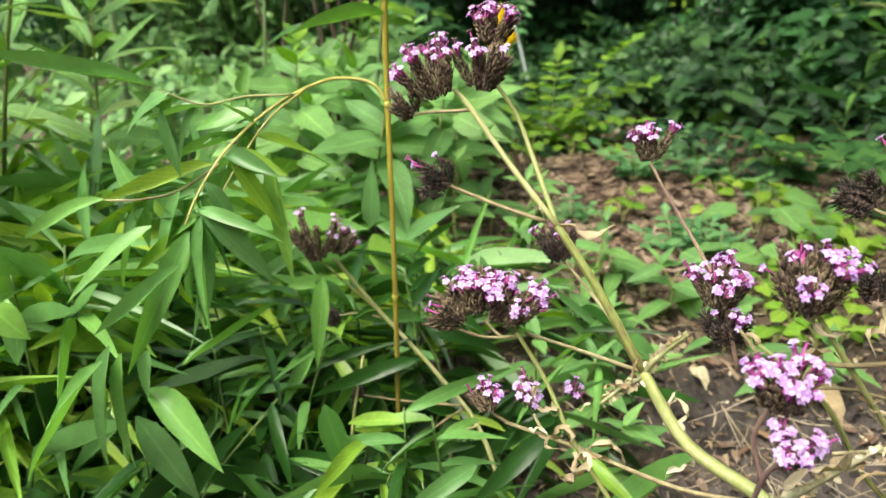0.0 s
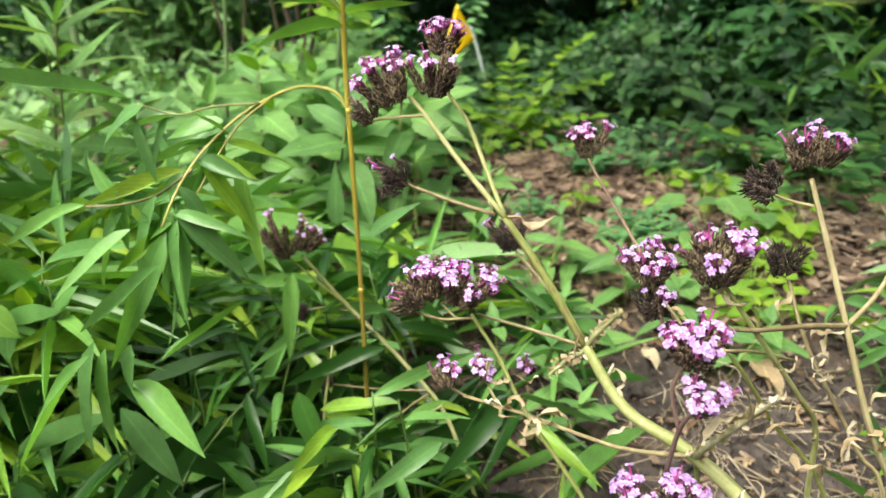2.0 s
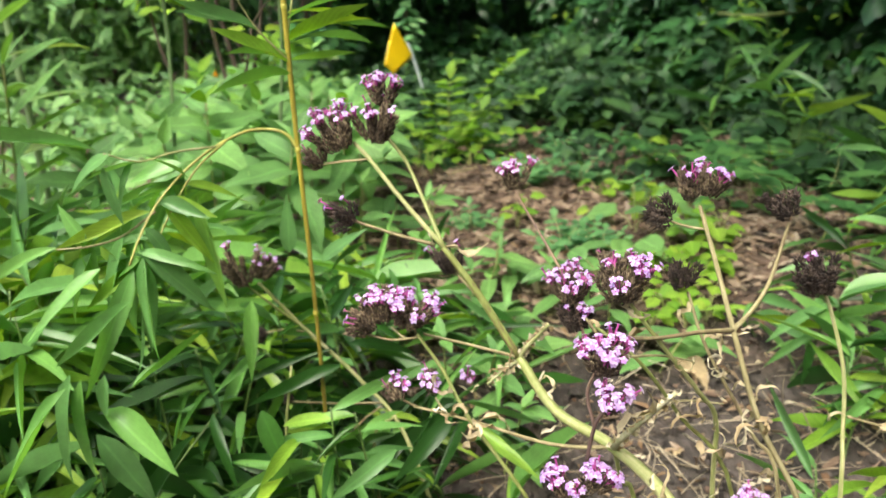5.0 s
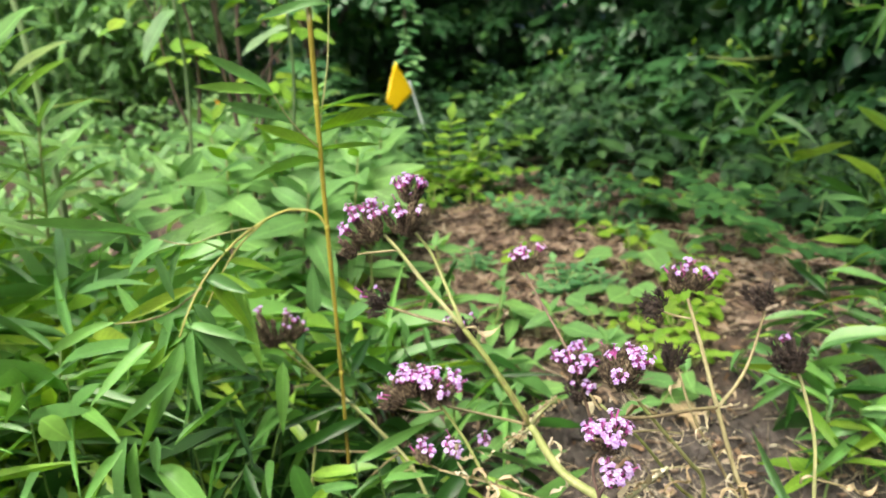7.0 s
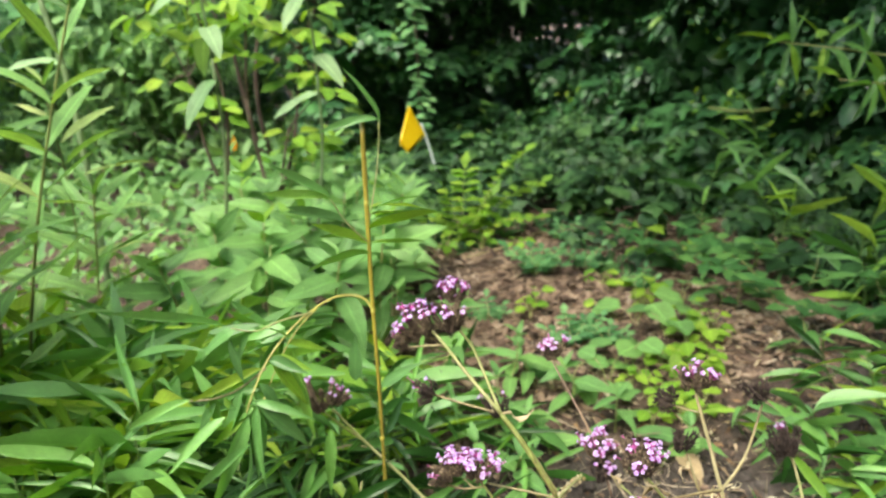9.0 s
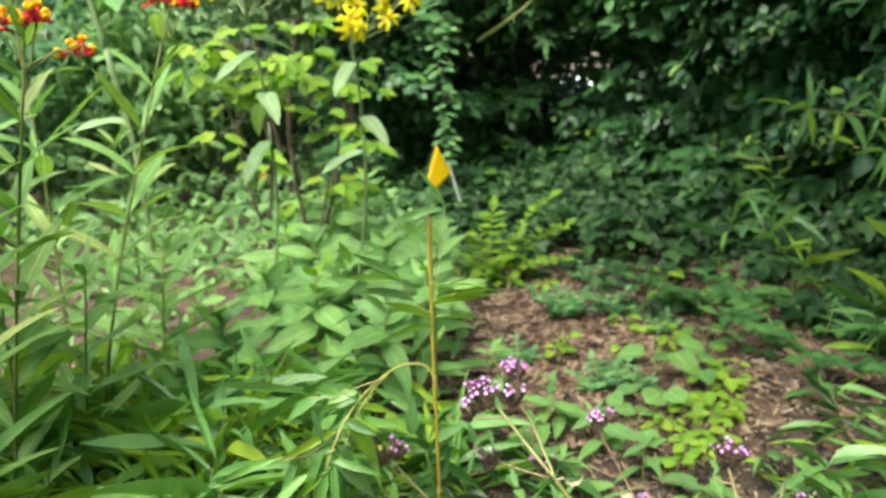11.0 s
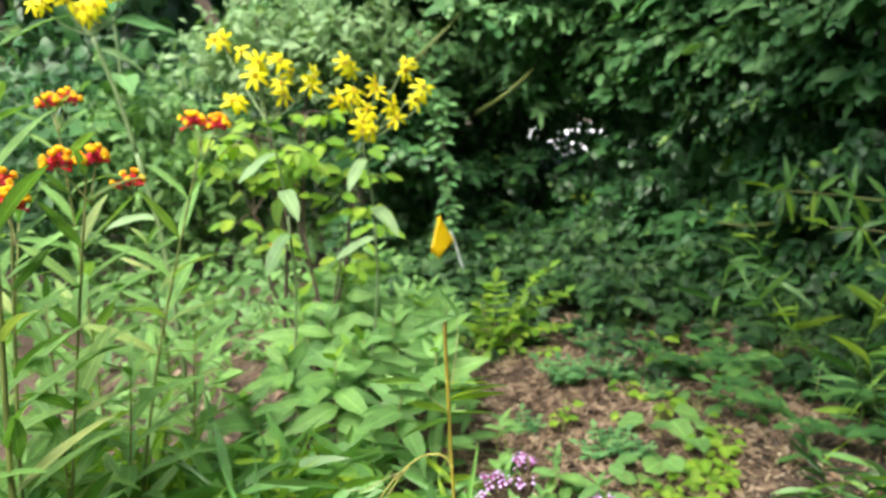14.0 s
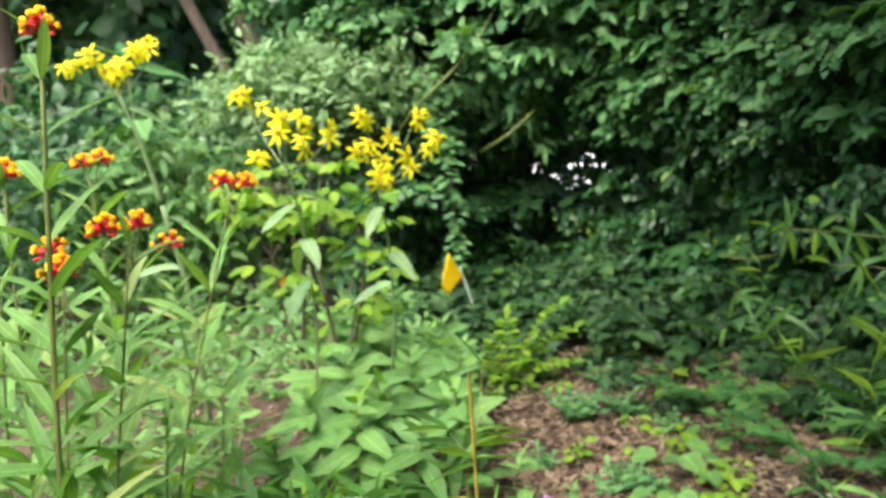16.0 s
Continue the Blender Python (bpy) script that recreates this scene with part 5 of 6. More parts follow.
# ---- marker flag and tag ----
def build_flag():
    base = on_ground(0.262, 2.3)
    fl = thing("marker_flag", base, "yellow plastic marker flag on a leaning wire", "marker flag")
    stem(fl, [base - (0, 0, 0.03), (0.238, 2.3, 0.09), (0.207, 2.3, 0.228), (0.196, 2.3, 0.262)], 0.0042, 0.0038, WIRE, 6, "wire")
    top, side, low, edge = (np.array(p) for p in ((0.158, 2.26, 0.324), (0.21, 2.3, 0.222), (0.143, 2.24, 0.180), (0.119, 2.22, 0.213)))
    n, v, f = 8, [], []
    for lift in (0, 0.0012):
        for i in range(n + 1):
            for j in range(n + 1):
                a, b = i / n, j / n
                p = (1 - a) * (1 - b) * top + a * (1 - b) * side + a * b * low + (1 - a) * b * edge
                v.append(p + (0.0, 0.016 * math.sin(math.pi * b) * (1 - 0.5 * a) + lift, 0.0))
    k = (n + 1) ** 2
    for i in range(n):
        for j in range(n):
            q = i * (n + 1) + j
            f.append((q, q + 1, q + n + 2, q + n + 1))
            f.append((k + q, k + q + n + 1, k + q + n + 2, k + q + 1))
    for i in range(n):
        for q, r in ((i, i + 1), (n * (n + 1) + i + 1, n * (n + 1) + i), ((i + 1) * (n + 1), i * (n + 1)), (i * (n + 1) + n, (i + 1) * (n + 1) + n)):
            f.append((q, k + q, k + r, r))
    v = np.array(v)
    one("flag_sheet", (v, np.array(f), v[:, [0, 2]]), FLAG_YELLOW, fl)


build_flag()
tag = thing("plant_tag", on_ground(-0.49, 3.04), "small orange plastic tag on a stake among woodland leaves", "plant tag")
one("stake", tube([on_ground(-0.49, 3.04, -0.02), on_ground(-0.49, 3.04, 0.2)], (0.003, 0.003), 5, 3), STEM_DARK, tag)
b = blade(oval, 0.55, 0.15, 0.2, 5)
part("tag_sheet", Heap().add(b, aim((-0.49, 3.03, 0.2), (0.1, 0, -1), (0, -1, 0), (0.055, 0.075, 0.05))).add(b, aim((-0.49, 3.033, 0.2), (0.1, 0, -1), (0, -1, 0), (0.055, 0.075, 0.05))).mesh("tag_sheet", TAG_ORANGE), tag)

# ---- leafy masses ----
IVY_OUT = [(0.0, 0.12), (0.22, -0.02), (0.42, 0.1), (0.5, 0.36), (0.3, 0.5), (0.26, 0.72), (0.0, 1.0), (-0.24, 0.74), (-0.3, 0.5), (-0.5, 0.38), (-0.43, 0.1), (-0.2, -0.02)]
IVY = fan(IVY_OUT, 0.18)
IVY2 = fan([(0, 0.05), (0.26, 0.02), (0.4, 0.25), (0.36, 0.55), (0.18, 0.82), (0, 1), (-0.2, 0.8), (-0.38, 0.52), (-0.4, 0.22), (-0.24, 0.02)], 0.22)
SMALL = blade(lambda s: 0.1 + oval(s), 0.55, 0.2, 0.2, 2)
SLIM = blade(spear, 0.28, 0.3, 0.25, 4)
LOBED = fan([(0, 0.08), (0.2, -0.06), (0.3, 0.1), (0.56, 0.16), (0.4, 0.34), (0.52, 0.6), (0.24, 0.58), (0.14, 0.78), (0, 1.05), (-0.15, 0.76), (-0.25, 0.58), (-0.52, 0.62), (-0.4, 0.34), (-0.55, 0.14), (-0.3, 0.1), (-0.2, -0.06)], 0.25)


def palm(n=5):
    """A leaf of several pointed lobes that spread like fingers."""
    out = [(0.06, 0.02)]
    for k in range(n):
        a = math.radians(-115 + 230 * k / (n - 1))
        r = 0.62 - 0.12 * abs(k - (n - 1) / 2)
        for da, q in ((-0.22, 0.55), (0.0, 1.0), (0.22, 0.55)):
            out.append((math.sin(a + da) * r * q, 0.38 + math.cos(a + da) * r * q))
        if k < n - 1:
            b = math.radians(-115 + 230 * (k + 0.5) / (n - 1))
            out.append((math.sin(b) * 0.2, 0.38 + math.cos(b) * 0.2))
    return fan(out + [(-0.06, 0.02)], 0.25)


PALMATE = palm()


def sprig(pairs, wide, shape, droop):
    """A small spray of paired leaflets, one unit long, as one piece."""
    v, f, uv, n = [], [], [], 0
    for i in range(pairs + 1):
        u = 0.2 + 0.8 * i / pairs
        for k in ((-1, 1) if i < pairs else (0,)):
            d = np.array((k * 0.95, 0.45 if k else 1.0, -droop * abs(k)))
            m = aim((0, u * 0.75, -droop * u * u), d, (0.12 * k, 0.1, 1), (wide * 1.1, wide * (1 - 0.15 * u), wide))
            v.append(shape[0] @ m[:3, :3].T + m[:3, 3]), f.append(shape[1] + n), uv.append(shape[2])
            n += len(shape[0])
    return np.vstack(v), np.vstack(f), np.vstack(uv)


SPRIG = sprig(4, 0.34, SMALL, 0.25)
SPRIG2 = sprig(3, 0.42, blade(ovate, 0.5, 0.25, 0.2, 3), 0.35)
TRIPLE = sprig(1, 0.6, blade(ovate, 0.6, 0.3, 0.2, 4), 0.3)


def leaf_cloud(n, spot, facing, size, shapes, spread=0.5, droop=-0.3):
    """Many leaves in one mesh: spot() gives places, each leaf looks roughly along facing."""
    h = Heap()
    for _ in range(n):
        p = spot()
        if p is None:
            continue
        fc = unit(np.asarray(facing) + jitter(spread))
        d = unit(np.array((rng.normal(0, 0.7), rng.normal(0, 0.3), droop + rng.normal(0, 0.6))))
        z = size * rng.uniform(0.6, 1.35)
        h.add(shapes[rng.integers(len(shapes))], aim(p, d, fc, (z, z, z)))
    return h


def bumps(x, z, k=0.0):
    return 0.13 * math.sin(2.3 * x + 1.1 * z + k) + 0.09 * math.sin(5.1 * x - 3.7 * z + 2 * k) + 0.05 * math.sin(11 * x + 9 * z)


def hedge_front(x, z):
    """How far back the hedge's face stands at that place."""
    bulge = -0.34 * math.exp(-((z - 1.25) / 0.5) ** 2) * (0.4 + 0.6 / (1 + math.exp(-3 * (x - 0.3))))
    bulge *= 1 - 0.4 / (1 + math.exp(-6 * (x - 0.95)))
    foot = -0.28 * math.exp(-(max(z, 0) / 0.16) ** 2)
    if z > 1.5:
        bulge -= 0.15 * (1 - math.exp(-((z - 1.5) / 0.9) ** 2)) / (1 + math.exp(-6 * (x - 0.8)))
    return 2.72 - 0.34 * max(0, x - 0.5) - 1.9 * max(0, x - 0.8) + bulge + foot + bumps(x, z)


def cushion(h, centre, out, radii, n, size, shapes, flat=0.55):
    """A drooping pad of leaves: they shingle over its top and front and leave its underside dark."""
    out = np.asarray(out, float)
    for _ in range(n):
        d = unit(rng.normal(0, 1, 3) + out * 0.9 + (0, 0, 0.45))
        p = centre + d * radii * rng.uniform(0.75, 1.08)
        face = unit(d * flat + out * 0.25 + (0, 0, 0.55) + jitter(0.22))
        way = unit(d * (1, 1, 0) + out * 0.4 + (0, 0, -0.55) + jitter(0.4))
        z = size * rng.uniform(0.65, 1.3)
        h.add(shapes[rng.integers(len(shapes))], aim(p, way, face, (z, z, z)))


GLINTS = ((0.4, 0.58, 0.16, 0.12), (0.78, 0.53, 0.17, 0.12), (0.6, 0.62, 0.2, 0.07), (1.25, 0.75, 0.05, 0.05), (0.3, 0.2, 0.06, 0.07), (0.5, 0.52, 0.05, 0.05), (0.92, 0.6, 0.05, 0.05), (0.26, 0.62, 0.05, 0.07))


def glint(x, z):
    return min(1.0, 1.9 * max(math.exp(-((x - a) / w) ** 2 - ((z - b) / v) ** 2) for a, b, w, v in GLINTS))


def build_hedge():
    hd = thing("hedge", on_ground(1.2, 2.8), "dense dark green vine-covered hedge with gaps of daylight", "hedge")
    dark, blue, deep, fine, back = Heap(), Heap(), Heap(), Heap(), Heap()
    for _ in range(5000):
        x, z = rng.uniform(-0.3, 3.3), rng.uniform(0.0, 1) ** 1.1 * 3.4
        if x < -0.05 and z < 0.9 or glint(x, z) > 0.15:
            continue
        k = 0.17 * rng.uniform(0.7, 1.3)
        back.add((IVY, IVY2)[rng.integers(2)], aim((x, hedge_front(x, z) + rng.uniform(0.6, 0.8), z), jitter(1), unit(np.array((0, -1, 0.3)) + jitter(0.3)), (k, k, k)))
    for i in range(1150):
        x, z = rng.uniform(-0.15, 2.6), rng.uniform(0.0, 1) ** 1.25 * 3.0
        if i > 820:
            x, z = rng.uniform(0.82, 1.75), rng.uniform(0.02, 1.5)
        if z > 0.95 and rng.random() < 0.3:
            x = rng.uniform(-0.45, 0.3)
        if x < -0.15 and z < 1.0:
            continue
        if noise.noise((x * 3.3, z * 4.2, 4.0)) > 0.3 or rng.random() < 0.8 * glint(x, z) or x > 0.2 and 0.3 < z < 0.63 and rng.random() < 0.5:
            continue
        wide = rng.uniform(0.06, 0.17)
        slope = (hedge_front(x + 0.02, z) - hedge_front(x - 0.02, z)) / 0.04
        out = unit((slope, -1, 0.25))
        c = np.array((x, hedge_front(x, z) + rng.normal(0.02, 0.07) + 0.6 * min(1.0, max(0.0, -0.1 - x) * 5), z))
        # vine colour, also given to high pads to paint the upper hedge lighter
        bluish = (x < 0.75 - 0.3 * (z < 0.8) or z > 0.66 and rng.random() < 0.7) and z > 0.66 and noise.noise((x * 2.5, z * 2.5, 8.0)) < 0.35
        kinds = [SPRIG, TRIPLE, SPRIG2, SPRIG, IVY2] if bluish else [[LOBED, IVY, LOBED], [IVY2, TRIPLE], [TRIPLE, SPRIG2], [LOBED, IVY2], [SPRIG, SLIM]][rng.integers(5)]
        if z > 1.4 or x > 1.95:
            kinds = [IVY2] * len(kinds)
        cushion(blue if bluish else dark, c, out, np.array((wide, 0.1, wide * rng.uniform(0.35, 0.6))), int(215 * wide) + 6, rng.uniform(0.052, 0.085) * (1.15 if bluish else 1.0 if z > 0.65 else 0.78), kinds)
    for i in range(18000):
        x, z = rng.uniform(-0.3, 3.3), rng.uniform(0.0, 1) ** 1.2 * 3.4
        if i > 10500:
            x, z = rng.uniform(-0.05, 1.4), rng.uniform(0.0, 0.8)
        if x < -0.05 and z < 0.9 or rng.random() < 0.93 * glint(x, z):
            continue
        p = np.array((x, hedge_front(x, z) + 0.25 + rng.uniform(0, 0.3), z))
        k = (0.07 if z < 0.8 and x < 1.4 else 0.13) * rng.uniform(0.7, 1.3)
        deep.add((IVY, IVY2, LOBED)[rng.integers(3)], aim(p, (rng.normal(0, 0.7), rng.normal(0, 0.3), -0.3 + rng.normal(0, 0.6)), unit(np.array((0, -1, 0.3)) + jitter(0.5)), (k, k, k)))
    for a, b, w, v in GLINTS:
        for _ in range(int(46000 * w * v)):
            x, z = a + rng.normal(0, w), b + rng.normal(0, v)
            if z > 0.02:
                k = 0.03 * rng.uniform(0.6, 1.4)
                fine.add(SMALL, aim((x, hedge_front(x, z) + rng.uniform(0.05, 0.35), z), jitter(1), unit(np.array((0, -1, 0.4)) + jitter(0.5)), (k * 1.4, k, k)))
    part("foliage", dark.mesh("foliage", IVY_DARK), hd, kind="stuff")
    part("vine_spray", blue.mesh("vine_spray", BLUE_GREEN), hd, "blue-green vine sprays, spread higher to paint lit foliage", kind="stuff")
    part("inner_foliage", deep.mesh("inner_foliage", IVY_DARK), hd, kind="stuff")
    part("back_foliage", back.mesh("back_foliage", IVY_DARK), hd, kind="stuff")
    part("fine_foliage", fine.mesh("fine_foliage", IVY_DARK), hd, kind="stuff")
    for i in range(14):
        x = rng.uniform(-0.1, 2.2)
        y = hedge_front(x, 0.5) + 0.5
        pts = [(x, y, -0.05), (x + rng.normal(0, 0.08), y, 0.7), (x + rng.normal(0, 0.2), y - 0.05, 1.5), (x + rng.normal(0, 0.3), y - 0.1, 2.2)]
        stem(hd, pts, rng.uniform(0.008, 0.02), 0.004, BARK, 6, "branch")
    for pts in ([(0.02, 2.55, 0.7), (0.11, 2.4, 0.82), (0.3, 2.4, 0.98), (0.45, 2.55, 1.15)], [(0.36, 2.6, 0.64), (0.42, 2.42, 0.69), (0.52, 2.42, 0.76), (0.62, 2.55, 0.83)], [(1.3, 1.95, 0.35), (1.12, 1.75, 0.3), (0.98, 1.72, 0.29), (0.9, 1.78, 0.3)]):
        stem(hd, pts, 0.007, 0.004, STEM_DARK, 6, "branch")
    # a vine of small leaves hanging down the face
    vine = [(0.16, 2.5, 0.95), (0.2, 2.46, 0.75), (0.215, 2.45, 0.5), (0.205, 2.47, 0.2)]
    stem(hd, vine, 0.003, 0.002, BARK, 5, "vine")
    h = Heap()
    for i in range(210):
        u = rng.random() ** 1.1
        p = np.array([np.interp(u, (0, 0.33, 0.66, 1), [v[k] for v in vine]) for k in range(3)]) + jitter(0.03 - 0.02 * u)
        h.add(SMALL, aim(p, (rng.choice((-1, 1)), -0.4, -0.2), (0, -0.6, 0.9), (0.04, 0.036, 0.036)))
    part("vine_leaves", h.mesh("vine_leaves", BLUE_GREEN), hd, "small blue-green leaves of a hanging vine", kind="stuff")
    # large palmate leaves high on the hedge, paler colour standing for caught light
    h = Heap()
    for _ in range(700):
        x, z = rng.uniform(0.45, 1.8), rng.uniform(0.64, 1.5)
        if noise.noise((x * 4, z * 3, 9.0)) > 0.15:
            continue
        k = rng.uniform(0.065, 0.12)
        h.add(PALMATE, aim((x, hedge_front(x, z) - rng.uniform(0.1, 0.22), z), (rng.normal(0, 0.6), -0.5, -0.35 + rng.normal(0, 0.25)), unit(np.array((0, -0.6, 0.9)) + jitter(0.25)), (k, k, k)))
    part("large_leaves", h.mesh("large_leaves", BLUE_GREEN), hd, "large lobed leaves high on the hedge, coloured paler as if lit", kind="stuff")
    # young yellow-green tips here and there
    h = Heap()
    for x, z in ((1.0, 0.27), (1.05, 0.3), (1.1, 0.28), (1.14, 0.31), (1.2, 0.24), (1.16, 0.18), (0.93, 0.2), (0.78, 0.3), (1.24, 0.33), (1.3, 0.28), (1.22, 0.4), (0.96, 0.12), (0.72, 0.16), (0.83, 0.1), (1.28, 0.2), (1.0, 0.5), (1.1, 0.62), (0.5, 0.95), (0.3, 1.05), (0.75, 0.85), (1.2, 0.85)):
        p = np.array((x, hedge_front(x, z) - 0.14, z))
        for _ in range(9):
            h.add(SMALL, aim(p + jitter(0.028), jitter(1), (0, -0.5, 1), (0.03, 0.026, 0.03)))
    part("young_leaves", h.mesh("young_leaves", YELLOW_GREEN), hd, "yellow-green young leaves on the hedge", kind="stuff")


rng = np.random.default_rng(21)
build_hedge()


def build_ground_cover():
    c = thing("ivy_ground_cover", on_ground(0.9, 2.2), "low dark green ivy covering the ground before the hedge", "ground cover")
    h = Heap()
    for _ in range(640):
        x, y = rng.uniform(-0.08, 1.3), rng.uniform(1.05, 2.65)
        edge = float(np.interp(x, (0, 0.29, 0.42, 0.53, 0.58, 0.64, 0.7, 1.3), (1.85, 1.77, 1.72, 1.57, 1.38, 1.28, 1.14, 0.95))) + 0.05 * math.sin(23 * x)
        if y < edge + rng.normal(0, 0.05) or y > hedge_front(x, 0.05) + 0.2:
            continue
        if x > 0.6 and y < 1.75 and rng.random() < 0.82 or noise.noise((x * 7, y * 7, 5.0)) > 0.06:
            continue
        wide = rng.uniform(0.04, 0.1)
        up = (0.02 + (0.2 + 0.8 * bumps(2 * x, 2 * y)) * min(0.5, y - edge)) * rng.uniform(0.3, 1.1)
        cushion(h, on_ground(x, y, max(0.0, up)), (0, -0.8, 0.4), np.array((wide, wide * 0.8, wide * 0.5)), int(230 * wide) + 5, rng.uniform(0.036, 0.06), [[LOBED, IVY], [TRIPLE, SPRIG2], [IVY2, TRIPLE], [SPRIG, LOBED]][rng.integers(4)])
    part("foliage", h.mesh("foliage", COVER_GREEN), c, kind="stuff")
    h = Heap()
    for _ in range(70):
        x, y = rng.uniform(0.72, 1.45), rng.uniform(0.7, 1.75)
        if x < 0.8 + 0.35 * max(0, 1.3 - y) + rng.normal(0, 0.05) or y > hedge_front(x, 0.05) + 0.1:
            continue
        wide = rng.uniform(0.04, 0.09)
        cushion(h, on_ground(x, y, rng.uniform(0, 0.08) + 0.15 * max(0, x - 0.9)), (-0.3, -0.7, 0.4), np.array((wide, wide, wide * 0.5)), int(190 * wide) + 5, rng.uniform(0.038, 0.06), [[SLIM, IVY2], [TRIPLE, SPRIG], [IVY2, LOBED], [SPRIG]][rng.integers(4)])
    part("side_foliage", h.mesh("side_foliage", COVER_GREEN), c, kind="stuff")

    def spot_left():
        x, y = rng.uniform(-2.4, 0.1), rng.uniform(1.9, 4.2)
        if noise.noise((x * 2.2, y * 2.2, 1.0)) > 0.12 and y < 2.9:
            return None
        return on_ground(x, y, abs(rng.normal(0, 0.06)) + 0.11 * max(0, y - 2.1))

    c = thing("woodland_ground_cover", on_ground(-0.8, 2.8), "soft green woodland plants covering the ground", "ground cover")
    part("foliage", leaf_cloud(3600, spot_left, (0, -0.6, 0.7), 0.062, [SPRIG, SLIM, TRIPLE, SPRIG2, SMALL], 0.6, 0.15).mesh("foliage", MID_GREEN), c, kind="stuff")

    def spot_grass():
        x, y = rng.uniform(-1.0, -0.35), rng.uniform(1.0, 2.3)
        if noise.noise((x * 4, y * 4, 3.0)) > 0.1:
            return None
        return on_ground(x, y, abs(rng.normal(0, 0.04)))

    part("low_foliage", leaf_cloud(600, spot_grass, (0, -0.3, 1), 0.045, [SMALL, SLIM], 0.5, 0.2).mesh("low_foliage", BROAD_GREEN), c, kind="stuff")


rng = np.random.default_rng(22)
build_ground_cover()


def shrub(name, base, centre, reach, n, size, material, label, shapes, stems=5, group=""):
    """Upright stems from the ground and a loose crown of leaves in clumps."""
    s = thing(name, base, label, "shrub", group)
    base, centre, reach = (np.asarray(a, float) for a in (base, centre, reach))
    tips = []
    for i in range(stems):
        t = centre + rng.normal(0, 0.42, 3) * reach
        m = base + (t - base) * 0.5 + jitter(0.04)
        stem(s, [base + jitter(0.02) * (1, 1, 0) - (0, 0, 0.02), m, t], 0.011, 0.003, BARK, 6, "branch")
        tips.append(t)
    clumps = [centre + unit(rng.normal(0, 1, 3)) * reach * rng.uniform(0.45, 1.0) for _ in range(max(14, n // 28))] + tips

    def spot():
        return clumps[rng.integers(len(clumps))] + rng.normal(0, 0.055, 3) * (1 + reach)

    part("foliage", leaf_cloud(n, spot, (0, -0.6, 1), size, shapes, 0.5).mesh("foliage", material), s, kind="stuff")
    return s


def open_shrub():
    """Twisted dark stems and tiers of oval leaves held flat."""
    root = on_ground(-0.27, 1.56)
    s = thing("shrub", root, "open shrub with dark twisted stems and bright oval leaves", "shrub")
    tips = []
    for x, y, z in ((-0.33, 1.52, 0.66), (-0.21, 1.55, 0.7), (-0.12, 1.54, 0.52), (-0.16, 1.5, 0.36), (-0.35, 1.5, 0.48)):
        foot = root + jitter(0.018) * (1, 1, 0) - (0, 0, 0.02)
        top = np.array((x, y, z))
        pts = [foot, foot + (top - foot) * 0.3 + jitter(0.016), foot + (top - foot) * 0.62 + jitter(0.016), top]
        stem(s, pts, rng.uniform(0.005, 0.008), 0.002, BARK, 7, "branch")
        tips += pts[2:]
    kinds = pool("leaf", YELLOW_GREEN, [blade(oval, 0.5, 0.2, 0.25, 5, 0.1), blade(ovate, 0.46, 0.25, 0.25, 5, 0.12)])
    tiers = ((-0.33, 0.43, 7), (-0.3, 0.405, 6), (-0.35, 0.54, 6), (-0.3, 0.56, 6), (-0.1, 0.47, 9), (-0.14, 0.455, 6), (-0.07, 0.44, 6), (-0.15, 0.345, 6), (-0.11, 0.33, 6), (-0.12, 0.29, 4), (-0.22, 0.58, 6), (-0.28, 0.62, 7), (-0.36, 0.62, 6), (-0.18, 0.63, 7), (-0.24, 0.52, 3), (-0.13, 0.56, 5), (-0.38, 0.47, 3), (-0.25, 0.69, 6), (-0.33, 0.69, 5), (-0.16, 0.69, 6), (-0.44, 0.6, 6), (-0.4, 0.57, 5), (-0.37, 0.64, 7), (-0.3, 0.54, 6), (-0.2, 0.57, 7), (-0.12, 0.55, 6), (-0.15, 0.5, 5), (-0.34, 0.585, 7), (-0.24, 0.615, 7), (-0.27, 0.575, 6), (-0.08, 0.6, 6), (-0.05, 0.54, 5), (-0.42, 0.66, 6))
    for x, z, n in tiers:
        hub = np.array((x, 1.52 + rng.normal(0, 0.04), z))
        near = min(tips, key=lambda q: np.linalg.norm(q - hub))
        stem(s, [near, (near + hub) / 2 + (0, 0, 0.008), hub], 0.0018, 0.001, BARK, 5, "twig")
        for i in range(n):
            g = 2.4 * i + rng.normal(0, 0.3)
            p = hub + np.array((math.cos(g), math.sin(g), rng.normal(0, 0.3))) * rng.uniform(0.006, 0.028)
            k = rng.uniform(0.042, 0.062)
            part("leaf", kinds[rng.integers(2)], s, m=aim(p, (math.cos(g), math.sin(g) - 0.2, -0.2 + rng.normal(0, 0.2)), (rng.normal(0, 0.2), -0.6, 1), (k, k, k)))


rng = np.random.default_rng(23)
open_shrub()
shrub("shrub", on_ground(-0.3, 2.9), (-0.2, 2.6, 0.92), (0.42, 0.16, 0.13), 3900, 0.047, GREY_GREEN, "pale grey-green bush with fine leaves", [SPRIG, SLIM, SMALL], 3)
shrub("shrub", on_ground(-0.95, 3.2), (-0.95, 3.1, 0.5), (0.5, 0.35, 0.34), 1500, 0.075, MID_GREEN, "soft green woodland shrub with fine leaves", [SPRIG, SPRIG2, SLIM], 4, "woodland shrubs")
shrub("shrub", on_ground(-1.7, 3.0), (-1.7, 2.9, 0.55), (0.6, 0.5, 0.5), 4000, 0.05, IVY_DARK, "dark green woodland shrub", [SMALL, SLIM], 6, "woodland shrubs")
